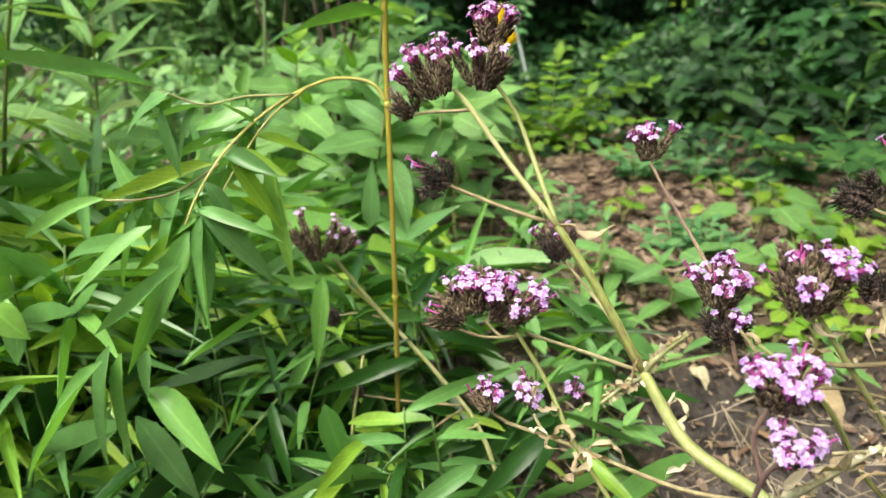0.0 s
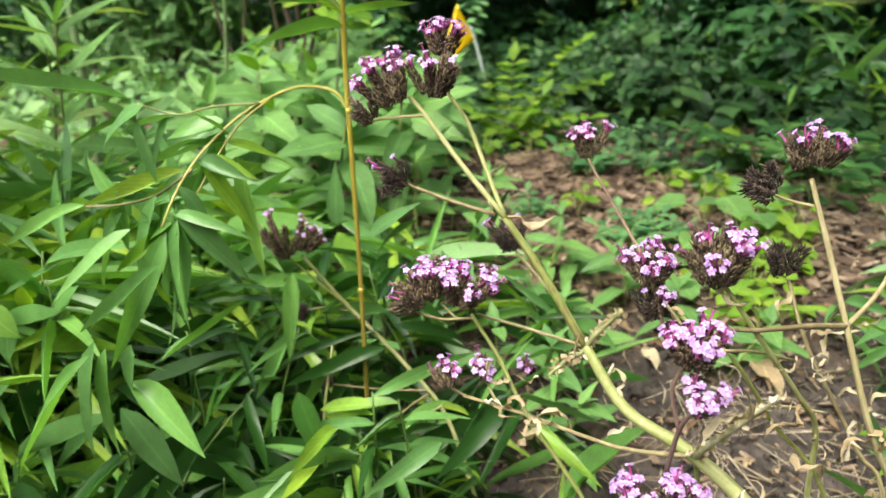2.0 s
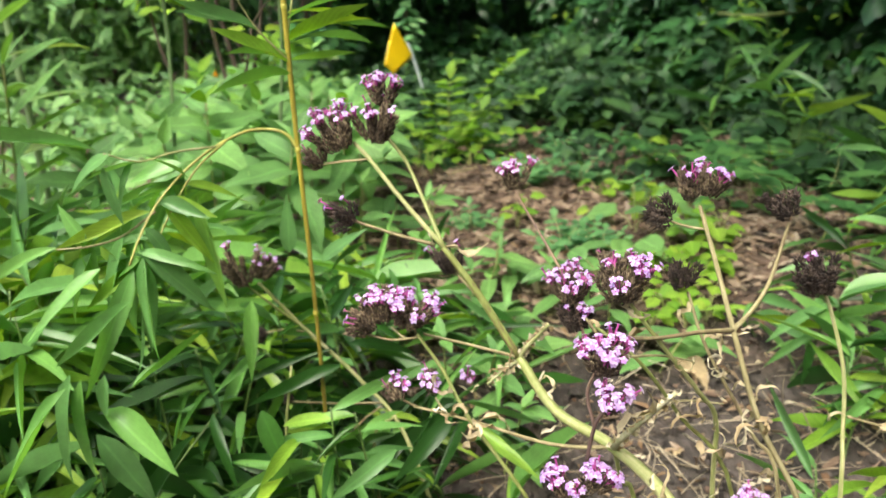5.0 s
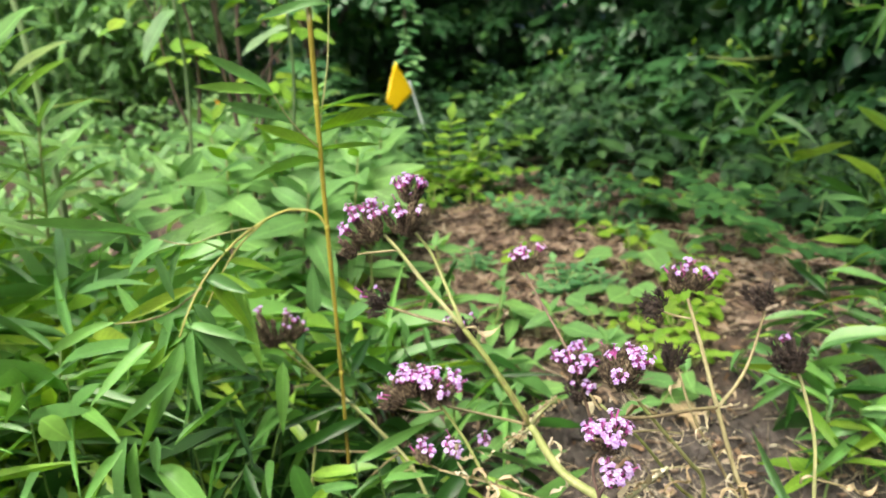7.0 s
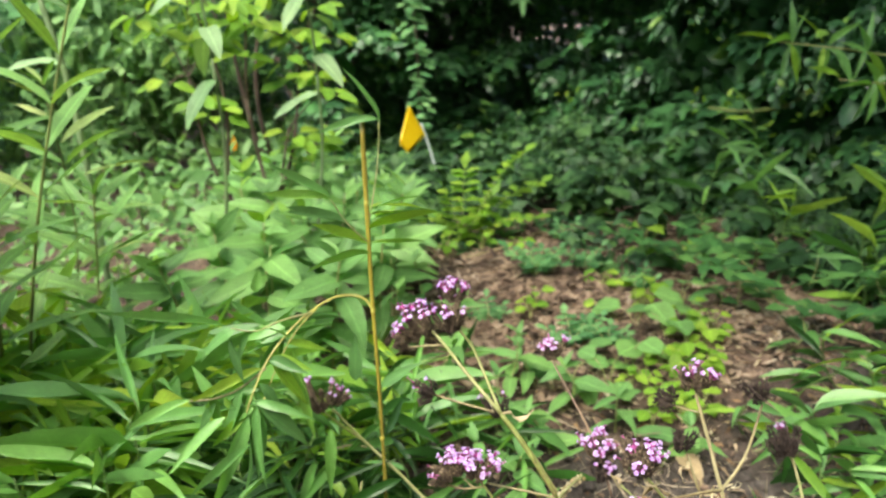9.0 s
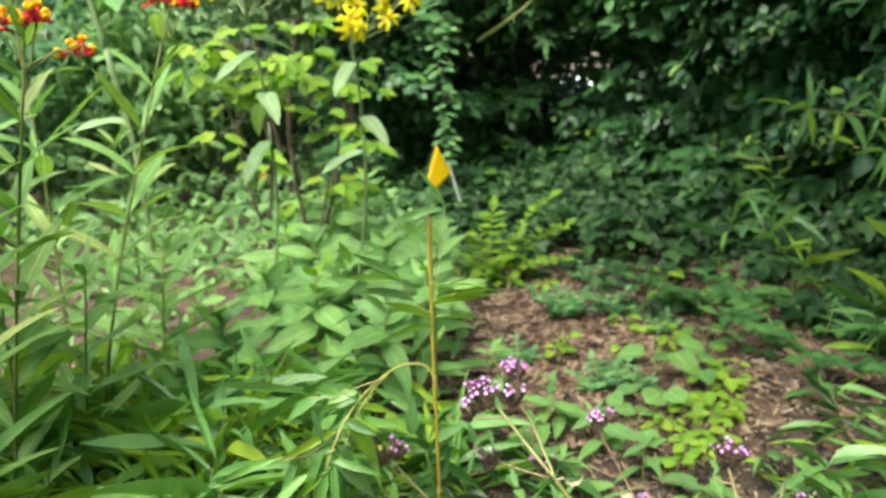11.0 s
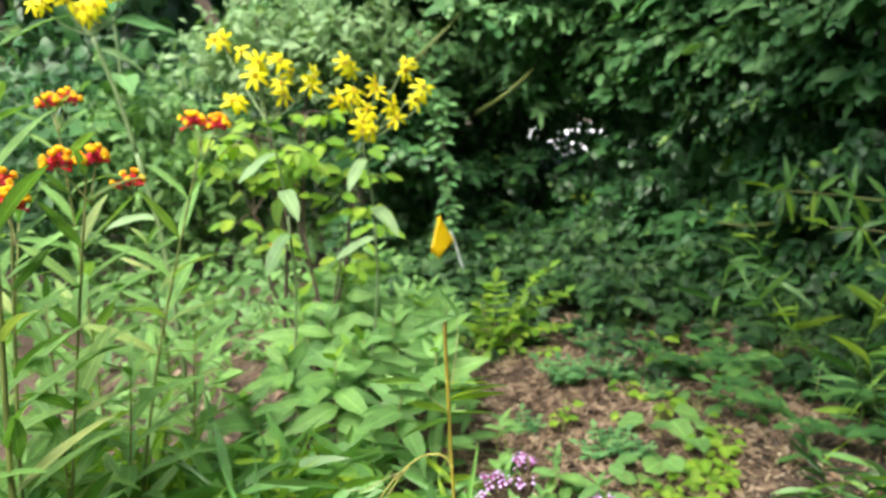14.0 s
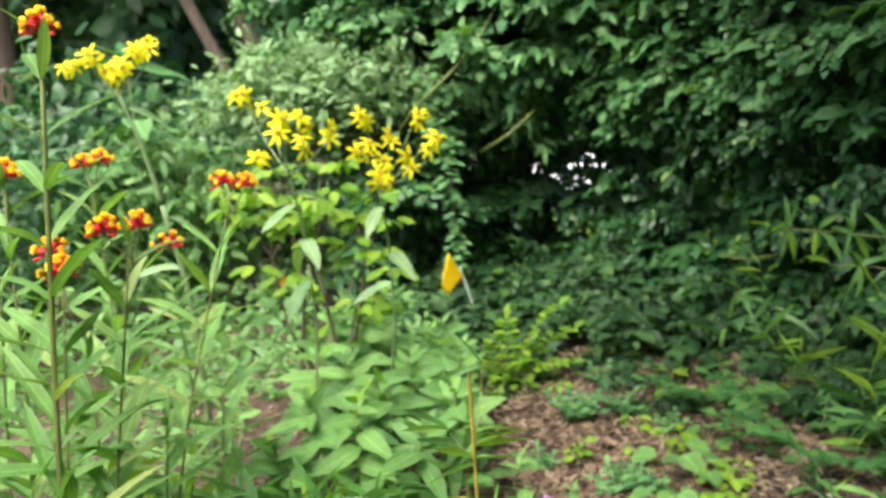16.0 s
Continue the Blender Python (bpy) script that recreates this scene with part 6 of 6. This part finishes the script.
shrub("shrub", on_ground(-0.5, 3.6), (-0.6, 3.5, 0.6), (0.6, 0.3, 0.35), 3000, 0.05, IVY_DARK, "dark green woodland shrub", [IVY2, SLIM], 6, "woodland shrubs")
shrub("shrub", on_ground(-1.2, 4.2), (-1.5, 4.2, 0.7), (0.8, 0.4, 0.55), 2600, 0.09, IVY_DARK, "shaded dark shrub under the trees", [IVY2, SLIM], 6, "woodland shrubs")


def tree(base, top, r, crown, reach, n):
    t = thing("tree", base, "dark-barked woodland tree, its crown added out of view", "tree", "woodland trees")
    base, top = np.asarray(base, float), np.asarray(top, float)
    stem(t, [base - (0, 0, 0.1), base + (top - base) * 0.35 + jitter(0.03), top], r, r * 0.55, BARK, 10, "trunk")
    clumps = []
    for i in range(9):
        p = base + (top - base) * rng.uniform(0.45, 0.98)
        q = np.asarray(crown) + rng.normal(0, 0.5, 3) * reach
        stem(t, [p, (p + q) / 2 + (0, 0, 0.1), q], r * 0.3, r * 0.06, BARK, 6, "limb")
        clumps.append(q)
    clumps += [np.asarray(crown) + rng.normal(0, 0.6, 3) * reach for _ in range(30)]

    def spot():
        return clumps[rng.integers(len(clumps))] + rng.normal(0, 0.22, 3)

    part("crown", leaf_cloud(n, spot, (0, -0.4, 1), 0.1, [IVY2, SLIM, SMALL], 0.5).mesh("crown", IVY_DARK), t, kind="stuff")


tree(on_ground(-0.3, 4.3), (-1.75, 4.3, 3.6), 0.045, (-0.7, 4.2, 3.2), (1.2, 0.8, 0.8), 3000)
tree(on_ground(-0.2, 4.35), (-1.3, 4.3, 3.6), 0.05, (-0.3, 4.4, 3.4), (1.2, 0.8, 0.8), 3000)
tree(on_ground(-2.2, 5.2), (-2.2, 5.2, 4.0), 0.09, (-2.2, 5.0, 3.2), (1.4, 0.9, 1.1), 3600)

# unseen crown added overhead only to shade the right-hand ground
tree(on_ground(1.9, 2.9), (1.5, 2.5, 3.3), 0.07, (0.5, 0.55, 1.8), (0.45, 0.4, 0.16), 1300)


def build_far_wood():
    w = thing("far_woods", on_ground(-1.5, 6.2), "dark mass of woodland leaves behind the garden", "woods")

    def spot():
        x, z = rng.uniform(-6.5, 0.3), rng.uniform(0, 3.4)
        if noise.noise((x * 1.7, z * 1.7, 2.0)) > 0.65:
            return None
        return np.array((x, 5.8 + 0.12 * abs(x) + 2.5 * bumps(x, z) + rng.uniform(0, 0.8), z))

    part("foliage", leaf_cloud(11500, spot, (0, -1, 0.7), 0.23, [IVY2, SLIM, SMALL, LOBED], 0.5).mesh("foliage", IVY_DARK), w, kind="stuff")


build_far_wood()


def build_shade_woods():
    """A tall unseen leafy ring round the camera's back, added to block low sky light."""
    w = thing("shade_woods", on_ground(-0.5, -4.6), "tall unseen ring of leaves added to block low sky light", "woods")

    def spot():
        a, z = rng.uniform(-2.75, 0.15), rng.uniform(0, 1) ** 0.8 * 4.2
        r = 4.6 + 2.5 * bumps(2 * a, z) + rng.uniform(0, 0.8)
        return np.array((r * math.cos(a) - 0.6, r * math.sin(a), z - 0.3))

    part("foliage", leaf_cloud(7000, spot, (0, 0.6, 0.7), 0.42, [IVY2, LOBED], 0.7).mesh("foliage", IVY_DARK), w, kind="stuff")


build_shade_woods()

# ---- small plants on the mulch ----
rng = np.random.default_rng(24)
LOW_LEAVES = pool("leaf", VETCH_GREEN, BROAD_BLADES)
ROUND_LEAVES = pool("leaf", BROAD_GREEN, [blade(oval, 0.8, 0.2, 0.15, 6, 0.1), blade(ovate, 0.72, 0.3, 0.2, 6, 0.15)])
LIME_LEAVES = pool("leaf", YELLOW_GREEN, [blade(oval, 0.75, 0.2, 0.2, 4, 0.1), blade(ovate, 0.66, 0.3, 0.2, 4, 0.15)])


def rosette(x, y, n, size, height, kinds, label, group):
    b = on_ground(x, y)
    s = thing("seedling", b, label, "seedling", group)
    for i in range(n):
        g = 2.4 * i + rng.normal(0, 0.3)
        up = height * rng.uniform(0.4, 1.0)
        p = b + np.array((math.cos(g) * size * 0.5, math.sin(g) * size * 0.5, up))
        stem(s, [b - (0, 0, 0.005), b + np.array((math.cos(g) * size * 0.2, math.sin(g) * size * 0.2, up * 0.7)), p], 0.0011, 0.0007, STEM_GREEN, 4, "stalk")
        z = size * rng.uniform(0.7, 1.2)
        part("leaf", kinds[rng.integers(2)], s, m=aim(p, (math.cos(g), math.sin(g), rng.normal(0, 0.2)), (rng.normal(0, 0.2), -0.35, 1), (z, z, z)))


for x, y, n, size, up in ((0.458, 1.318, 6, 0.03, 0.04), (0.407, 1.171, 5, 0.026, 0.03), (0.475, 1.14, 8, 0.032, 0.07), (0.5, 1.16, 7, 0.03, 0.06), (0.516, 0.951, 8, 0.03, 0.06), (0.49, 0.97, 7, 0.028, 0.05), (0.468, 0.921, 8, 0.028, 0.05), (0.5, 0.9, 7, 0.026, 0.04),
                          (0.54, 0.98, 7, 0.028, 0.05), (0.288, 1.2, 5, 0.026, 0.05), (0.27, 1.17, 5, 0.024, 0.04), (0.39, 0.818, 7, 0.026, 0.04), (0.42, 0.84, 7, 0.026, 0.05), (0.44, 0.8, 6, 0.024, 0.04), (0.36, 0.79, 6, 0.024, 0.03), (0.629, 1.523, 7, 0.036, 0.06), (0.6, 1.45, 6, 0.032, 0.05),
                          (0.66, 1.4, 6, 0.03, 0.05), (0.7, 1.3, 6, 0.03, 0.06), (0.2, 1.66, 8, 0.034, 0.07), (0.24, 1.7, 8, 0.034, 0.08), (0.17, 1.6, 7, 0.03, 0.06), (0.26, 1.63, 7, 0.03, 0.05), (0.15, 1.7, 7, 0.034, 0.08), (0.34, 1.58, 5, 0.026, 0.03), (0.54, 1.08, 6, 0.026, 0.04)):
    rosette(x, y, n, size, up, LIME_LEAVES, "small yellow-green seedling growing through the mulch", "lime seedlings")
for _ in range(10):
    x, y = 0.42 + rng.normal(0, 0.05), 0.85 + rng.normal(0, 0.05)
    rosette(x, y, 6, 0.022, rng.uniform(0.02, 0.05), LIME_LEAVES, "small yellow-green seedling growing through the mulch", "lime seedlings")
for x, y, n, size, up in ((0.442, 1.075, 4, 0.062, 0.08), (0.468, 0.999, 4, 0.06, 0.07), (0.327, 0.889, 4, 0.055, 0.06), (0.378, 0.931, 4, 0.06, 0.07), (0.274, 0.917, 3, 0.05, 0.04), (0.58, 1.2, 4, 0.05, 0.05), (0.7, 1.2, 4, 0.05, 0.06), (0.74, 1.35, 5, 0.055, 0.07), (0.64, 1.1, 4, 0.045, 0.05)):
    rosette(x, y, n, size, up, ROUND_LEAVES, "green seedling with broad rounded leaves", "broad seedlings")


def pinnate(piece_heap, base, tip, pairs, leaflet, droop=0.15):
    """A feather-shaped leaf with paired oval leaflets."""
    base, tip = np.asarray(base, float), np.asarray(tip, float)
    mid = (base + tip) / 2 + (0, 0, droop * np.linalg.norm(tip - base))
    piece_heap.add(tube([base, mid, tip], (0.0012, 0.0006), 4, 4), mat=1)
    for i in range(pairs + 1):
        u = 0.25 + 0.75 * i / pairs
        p = (1 - u) ** 2 * base + 2 * u * (1 - u) * (2 * mid - (base + tip) / 2) + u * u * tip
        way = unit(tip - base)
        side = unit(np.cross(way, (0, 0, 1)))
        for k in ((-1, 1) if i < pairs else (0,)):
            d = way * (0.35 if k else 1) + side * k + jitter(0.12)
            piece_heap.add(SMALL, aim(p, d, (0, -0.3, 1), (leaflet * 1.15, leaflet * rng.uniform(0.85, 1.15), leaflet)))


def feather_plant(x, y, fronds, label, material, leaflet, group):
    b = on_ground(x, y)
    s = thing("feathery_plant", b, label, "leafy plant", group)
    for dx, dy, dz, pairs in fronds:
        h = Heap()
        pinnate(h, b, b + np.array((dx, dy, dz)), pairs, leaflet)
        part("frond", h.mesh("frond", material, STEM_GREEN), s)


for x, y, h in ((0.25, 0.86, 0.07), (0.3, 0.78, 0.06), (0.2, 0.75, 0.08), (0.13, 0.8, 0.1), (0.18, 0.66, 0.08), (0.08, 0.68, 0.1), (0.1, 0.95, 0.13), (0.06, 1.1, 0.16), (0.16, 0.9, 0.1), (0.05, 0.85, 0.12), (0.12, 0.58, 0.08), (0.22, 0.95, 0.06), (0.02, 0.98, 0.15), (0.33, 0.7, 0.06), (0.12, 1.05, 0.1)):
    b = on_ground(x, y)
    pair_plant("leafy_seedling", b, b + np.array((rng.normal(0, 0.02), -0.01, h)), 3, 0.06, BROAD_LEAVES, "young green plant with pointed leaves in the mulch", "seedling", "leafy seedlings", 0.15, STEM_GREEN, 0.0014, 0.3, 2)
for x, y, h in ((0.06, 0.6, 0.09), (0.1, 0.7, 0.09), (0.15, 0.76, 0.08), (0.03, 0.75, 0.11), (0.08, 0.82, 0.11), (0.14, 0.68, 0.07), (0.05, 0.53, 0.07), (0.1, 0.5, 0.06)):
    b = on_ground(x, y)
    bamboo_shoot(b, b + np.array((rng.normal(0, 0.03), -0.02, h)), 10, (0.095, 0.009), group="low bamboo shoots")
feather_plant(0.22, 1.68, [(0.16, -0.02, 0.235, 10), (0.22, 0.06, 0.14, 9), (-0.04, -0.03, 0.16, 6), (0.04, -0.06, 0.1, 6), (-0.07, 0.02, 0.09, 6), (0.17, -0.06, 0.08, 7), (0.02, 0.03, 0.2, 7), (0.09, 0.05, 0.12, 7)], "feathery yellow-green plant with paired oval leaflets", YELLOW_GREEN, 0.042, "feathery plants")
for x, y, k in ((0.33, 1.385, 0.7), (0.36, 1.42, 0.5), (0.315, 1.045, 0.5), (0.35, 1.07, 0.4), (0.193, 1.189, 0.4), (0.447, 1.397, 0.5), (0.46, 1.6, 0.5), (0.33, 1.7, 0.5), (0.53, 1.3, 0.4), (0.37, 1.02, 0.4)):
    fr = [(0.085 * k * math.cos(a), 0.085 * k * math.sin(a), 0.09 * k * rng.uniform(0.4, 1.1), 3) for a in (rng.uniform(0, 1) + np.arange(6) * 1.05)]
    feather_plant(x, y, fr, "low bluish-green plant with feathery leaves on the mulch", BLUE_GREEN, 0.036 * k + 0.006, "bluish feathery plants")
for x, y, way in ((0.7, 1.04, 2.9), (0.79, 0.95, 4.4), (0.93, 1.05, 3.6), (0.78, 1.28, 3.2), (0.66, 1.36, 3.9)):
    fr = [(0.15 * math.cos(a), 0.15 * math.sin(a), 0.05 + 0.06 * rng.random(), 6) for a in (way + rng.uniform(-0.3, 0.3) + np.array((-0.9, 0.0, 0.9)))]
    feather_plant(x, y, fr, "green vetch-like plant with paired oval leaflets", VETCH_GREEN, 0.04, "vetch-like plants")
for x, y, h in ((0.62, 1.12, 0.06), (0.7, 1.28, 0.07), (0.6, 1.42, 0.06), (0.8, 1.15, 0.08), (0.86, 1.2, 0.09), (0.74, 1.52, 0.08), (0.64, 0.92, 0.06), (0.88, 0.98, 0.09), (0.92, 1.36, 0.1)):
    b = on_ground(x, y)
    pair_plant("leafy_seedling", b, b + np.array((rng.normal(0, 0.02), -0.01, h)), 3, 0.05, LOW_LEAVES, "low dark green plant with pointed leaves at the hedge foot", "seedling", "hedge-foot seedlings", 0.25, STEM_GREEN, 0.0014, 0.3, 2)
for pts, r in (([on_ground(0.45, 1.86, 0.01), on_ground(0.56, 1.72, 0.02), on_ground(0.68, 1.58, 0.012)], 0.002), ([on_ground(0.5, 1.9, 0.012), on_ground(0.62, 1.78, 0.02), on_ground(0.74, 1.66, 0.012)], 0.0018), ([on_ground(0.2, 1.55, 0.006), on_ground(0.32, 1.6, 0.012), on_ground(0.44, 1.72, 0.006)], 0.003)):
    st = thing("fallen_stick", pts[1], "thin pale fallen stick lying on the mulch", "stick", "fallen sticks")
    one("stick", tube(pts, (r, r * 0.6), 6, 4), STEM_TAN, st)

for x, y, k in ((0.361, 0.699, 0.06), (0.253, 0.735, 0.035)):
    lf = thing("fallen_leaf", on_ground(x, y), "pale curled dry leaf lying on the mulch", "dead leaf", "fallen leaves")
    part("leaf_blade", Heap().add(crumple(blade(pointed, 0.5, 0.35, 0.35, 8, 0.3, 0.4), 0.03)).mesh("leaf_blade", DRY_LEAF), lf, m=aim(on_ground(x, y, 0.012), (0.3, -1, 0.05), (0.1, -0.35, 1), (k, k, k)))

# ---- wood chips and litter ----
def chip_piece():
    v = []
    for y, w in ((0, 0.6), (0.3, 1.0), (0.75, 0.9), (1, 0.35)):
        for x, z in ((-w, 0), (-w * 0.8, 0.6), (w * 0.85, 0.65), (w, 0)):
            v.append((x * 0.5 + rng.normal(0, 0.05), y - 0.5, z + rng.normal(0, 0.08)))
    f = [(4 * i + k, 4 * i + (k + 1) % 4, 4 * i + 4 + (k + 1) % 4, 4 * i + 4 + k) for i in range(3) for k in range(3)] + [(3, 2, 1, 0), (12, 13, 14, 15)]
    v = np.array(v)
    return v, np.array(f), v[:, :2] + 0.5


CHIPS = [chip_piece() for _ in range(6)]


def chip_place():
    if rng.random() < 0.62:
        x, y = rng.uniform(0.02, 0.95), rng.uniform(0.45, 2.0)
    elif rng.random() < 0.4:
        x, y = rng.uniform(-0.9, 0.1), rng.uniform(1.2, 2.6)
    else:
        x, y = rng.uniform(0.0, 0.95), rng.uniform(0.9, 1.9)
    if y < 0.85 and rng.random() < 0.6:
        y += 0.5
    size = (0.008 + 0.034 * rng.random() ** 2) * (1.0 if y > 0.85 else 0.6)
    d = unit((rng.normal(), rng.normal(), rng.normal(0, 0.25)))
    return aim(on_ground(x, y, rng.uniform(0, 0.008)), d, (rng.normal(0, 0.25), rng.normal(0, 0.25), 1), (size * rng.uniform(0.2, 0.45), size, size * 0.12))


rng = np.random.default_rng(25)
mulch = Heap()
for _ in range(11500):
    mulch.add(CHIPS[rng.integers(6)], chip_place())
part("mulch", mulch.mesh("mulch", CHIP, smooth=False), ground, "loose brown wood chips", kind="stuff")
chip_meshes = [Heap().add(c).mesh("wood_chip", CHIP, smooth=False) for c in CHIPS]
for _ in range(280):
    x, y = rng.uniform(0.15, 0.65), rng.uniform(0.75, 1.5)
    size = rng.uniform(0.012, 0.03)
    d = unit((rng.normal(), rng.normal(), rng.normal(0, 0.1)))
    part("wood_chip", chip_meshes[rng.integers(6)], ground, m=aim(on_ground(x, y, 0.004), d, (rng.normal(0, 0.2), rng.normal(0, 0.2), 1), (size * 0.35, size, size * 0.13)))
litter = Heap()
for _ in range(1500):
    x, y = (rng.uniform(0.0, 0.9), rng.uniform(0.3, 1.2)) if rng.random() < 0.6 else (rng.uniform(-1.2, 0.9), rng.uniform(1.0, 2.6))
    z = rng.uniform(0.008, 0.022)
    litter.add(BROAD_BLADES[rng.integers(3)], aim(on_ground(x, y, 0.008), (rng.normal(), rng.normal(), 0.2), (rng.normal(0, 0.6), rng.normal(0, 0.6), 1), (z * 0.8, z, z * 1.8)))
part("leaf_litter", litter.mesh("leaf_litter", LITTER), ground, "dry brown fallen leaves", kind="stuff")
straw = Heap()
for _ in range(1500):
    x, y = rng.uniform(0.02, 0.75), 0.15 + 0.9 * rng.random() ** 1.5
    p = on_ground(x, y, 0.006)
    d = unit((rng.normal(), rng.normal(), rng.normal(0, 0.2))) * rng.uniform(0.008, 0.05)
    straw.add(tube([p - d / 2, p + jitter(0.0015), p + d / 2], (rng.uniform(0.0004, 0.0011), 0.0003), 4, 1))
for _ in range(130):
    x, y = rng.normal(0.27, 0.09), rng.normal(0.5, 0.12)
    p = on_ground(x, y, rng.uniform(0.004, 0.03))
    d = unit((rng.normal(), rng.normal(), rng.normal(0, 0.35))) * rng.uniform(0.03, 0.1)
    straw.add(tube([p - d / 2, p + jitter(0.005), p + d / 2], (rng.uniform(0.0006, 0.0014), 0.0003), 4, 2))
clods = Heap()
for _ in range(4200):
    x, y = rng.uniform(-0.05, 0.7), rng.uniform(0.12, 1.0)
    z = 0.0025 + 0.015 * rng.random() ** 4
    clods.add(CHIPS[rng.integers(6)], aim(on_ground(x, y, 0.001), jitter(1), jitter(1) + (0, 0, 1), (z, z * 1.2, z * 0.8)))
part("clods", clods.mesh("clods", SOIL), ground, "crumbs of dark grey soil", kind="stuff")
flakes = Heap()
for _ in range(560):
    x, y = rng.uniform(0.0, 0.7), 0.12 + 0.88 * rng.random() ** 1.5
    z = rng.uniform(0.006, 0.019)
    flakes.add(crumple(BROAD_BLADES[rng.integers(3)], 0.08), aim(on_ground(x, y, 0.008), (rng.normal(), rng.normal(), 0.3), jitter(0.7) + (0, 0, 1), (z * 0.7, z, z * 1.4)))
part("dry_flakes", flakes.mesh("dry_flakes", DRY_LEAF), ground, "pale curled flakes of dry leaf", kind="stuff")
part("straw_litter", straw.mesh("straw_litter", STRAW), ground, "fine dry stalks lying on the soil", kind="stuff")
b = on_ground(-1.0, 3.0)
pair_plant("large_leaved_plant", b, b + np.array((0.02, 0, 1.12)), 3, 0.32, pool("leaf", BLUE_GREEN, BROAD_BLADES), "tall plant with large blue-green leaves in the shade", "leafy plant", "", 0.1, STEM_PALE, 0.008, 0.6, 3)
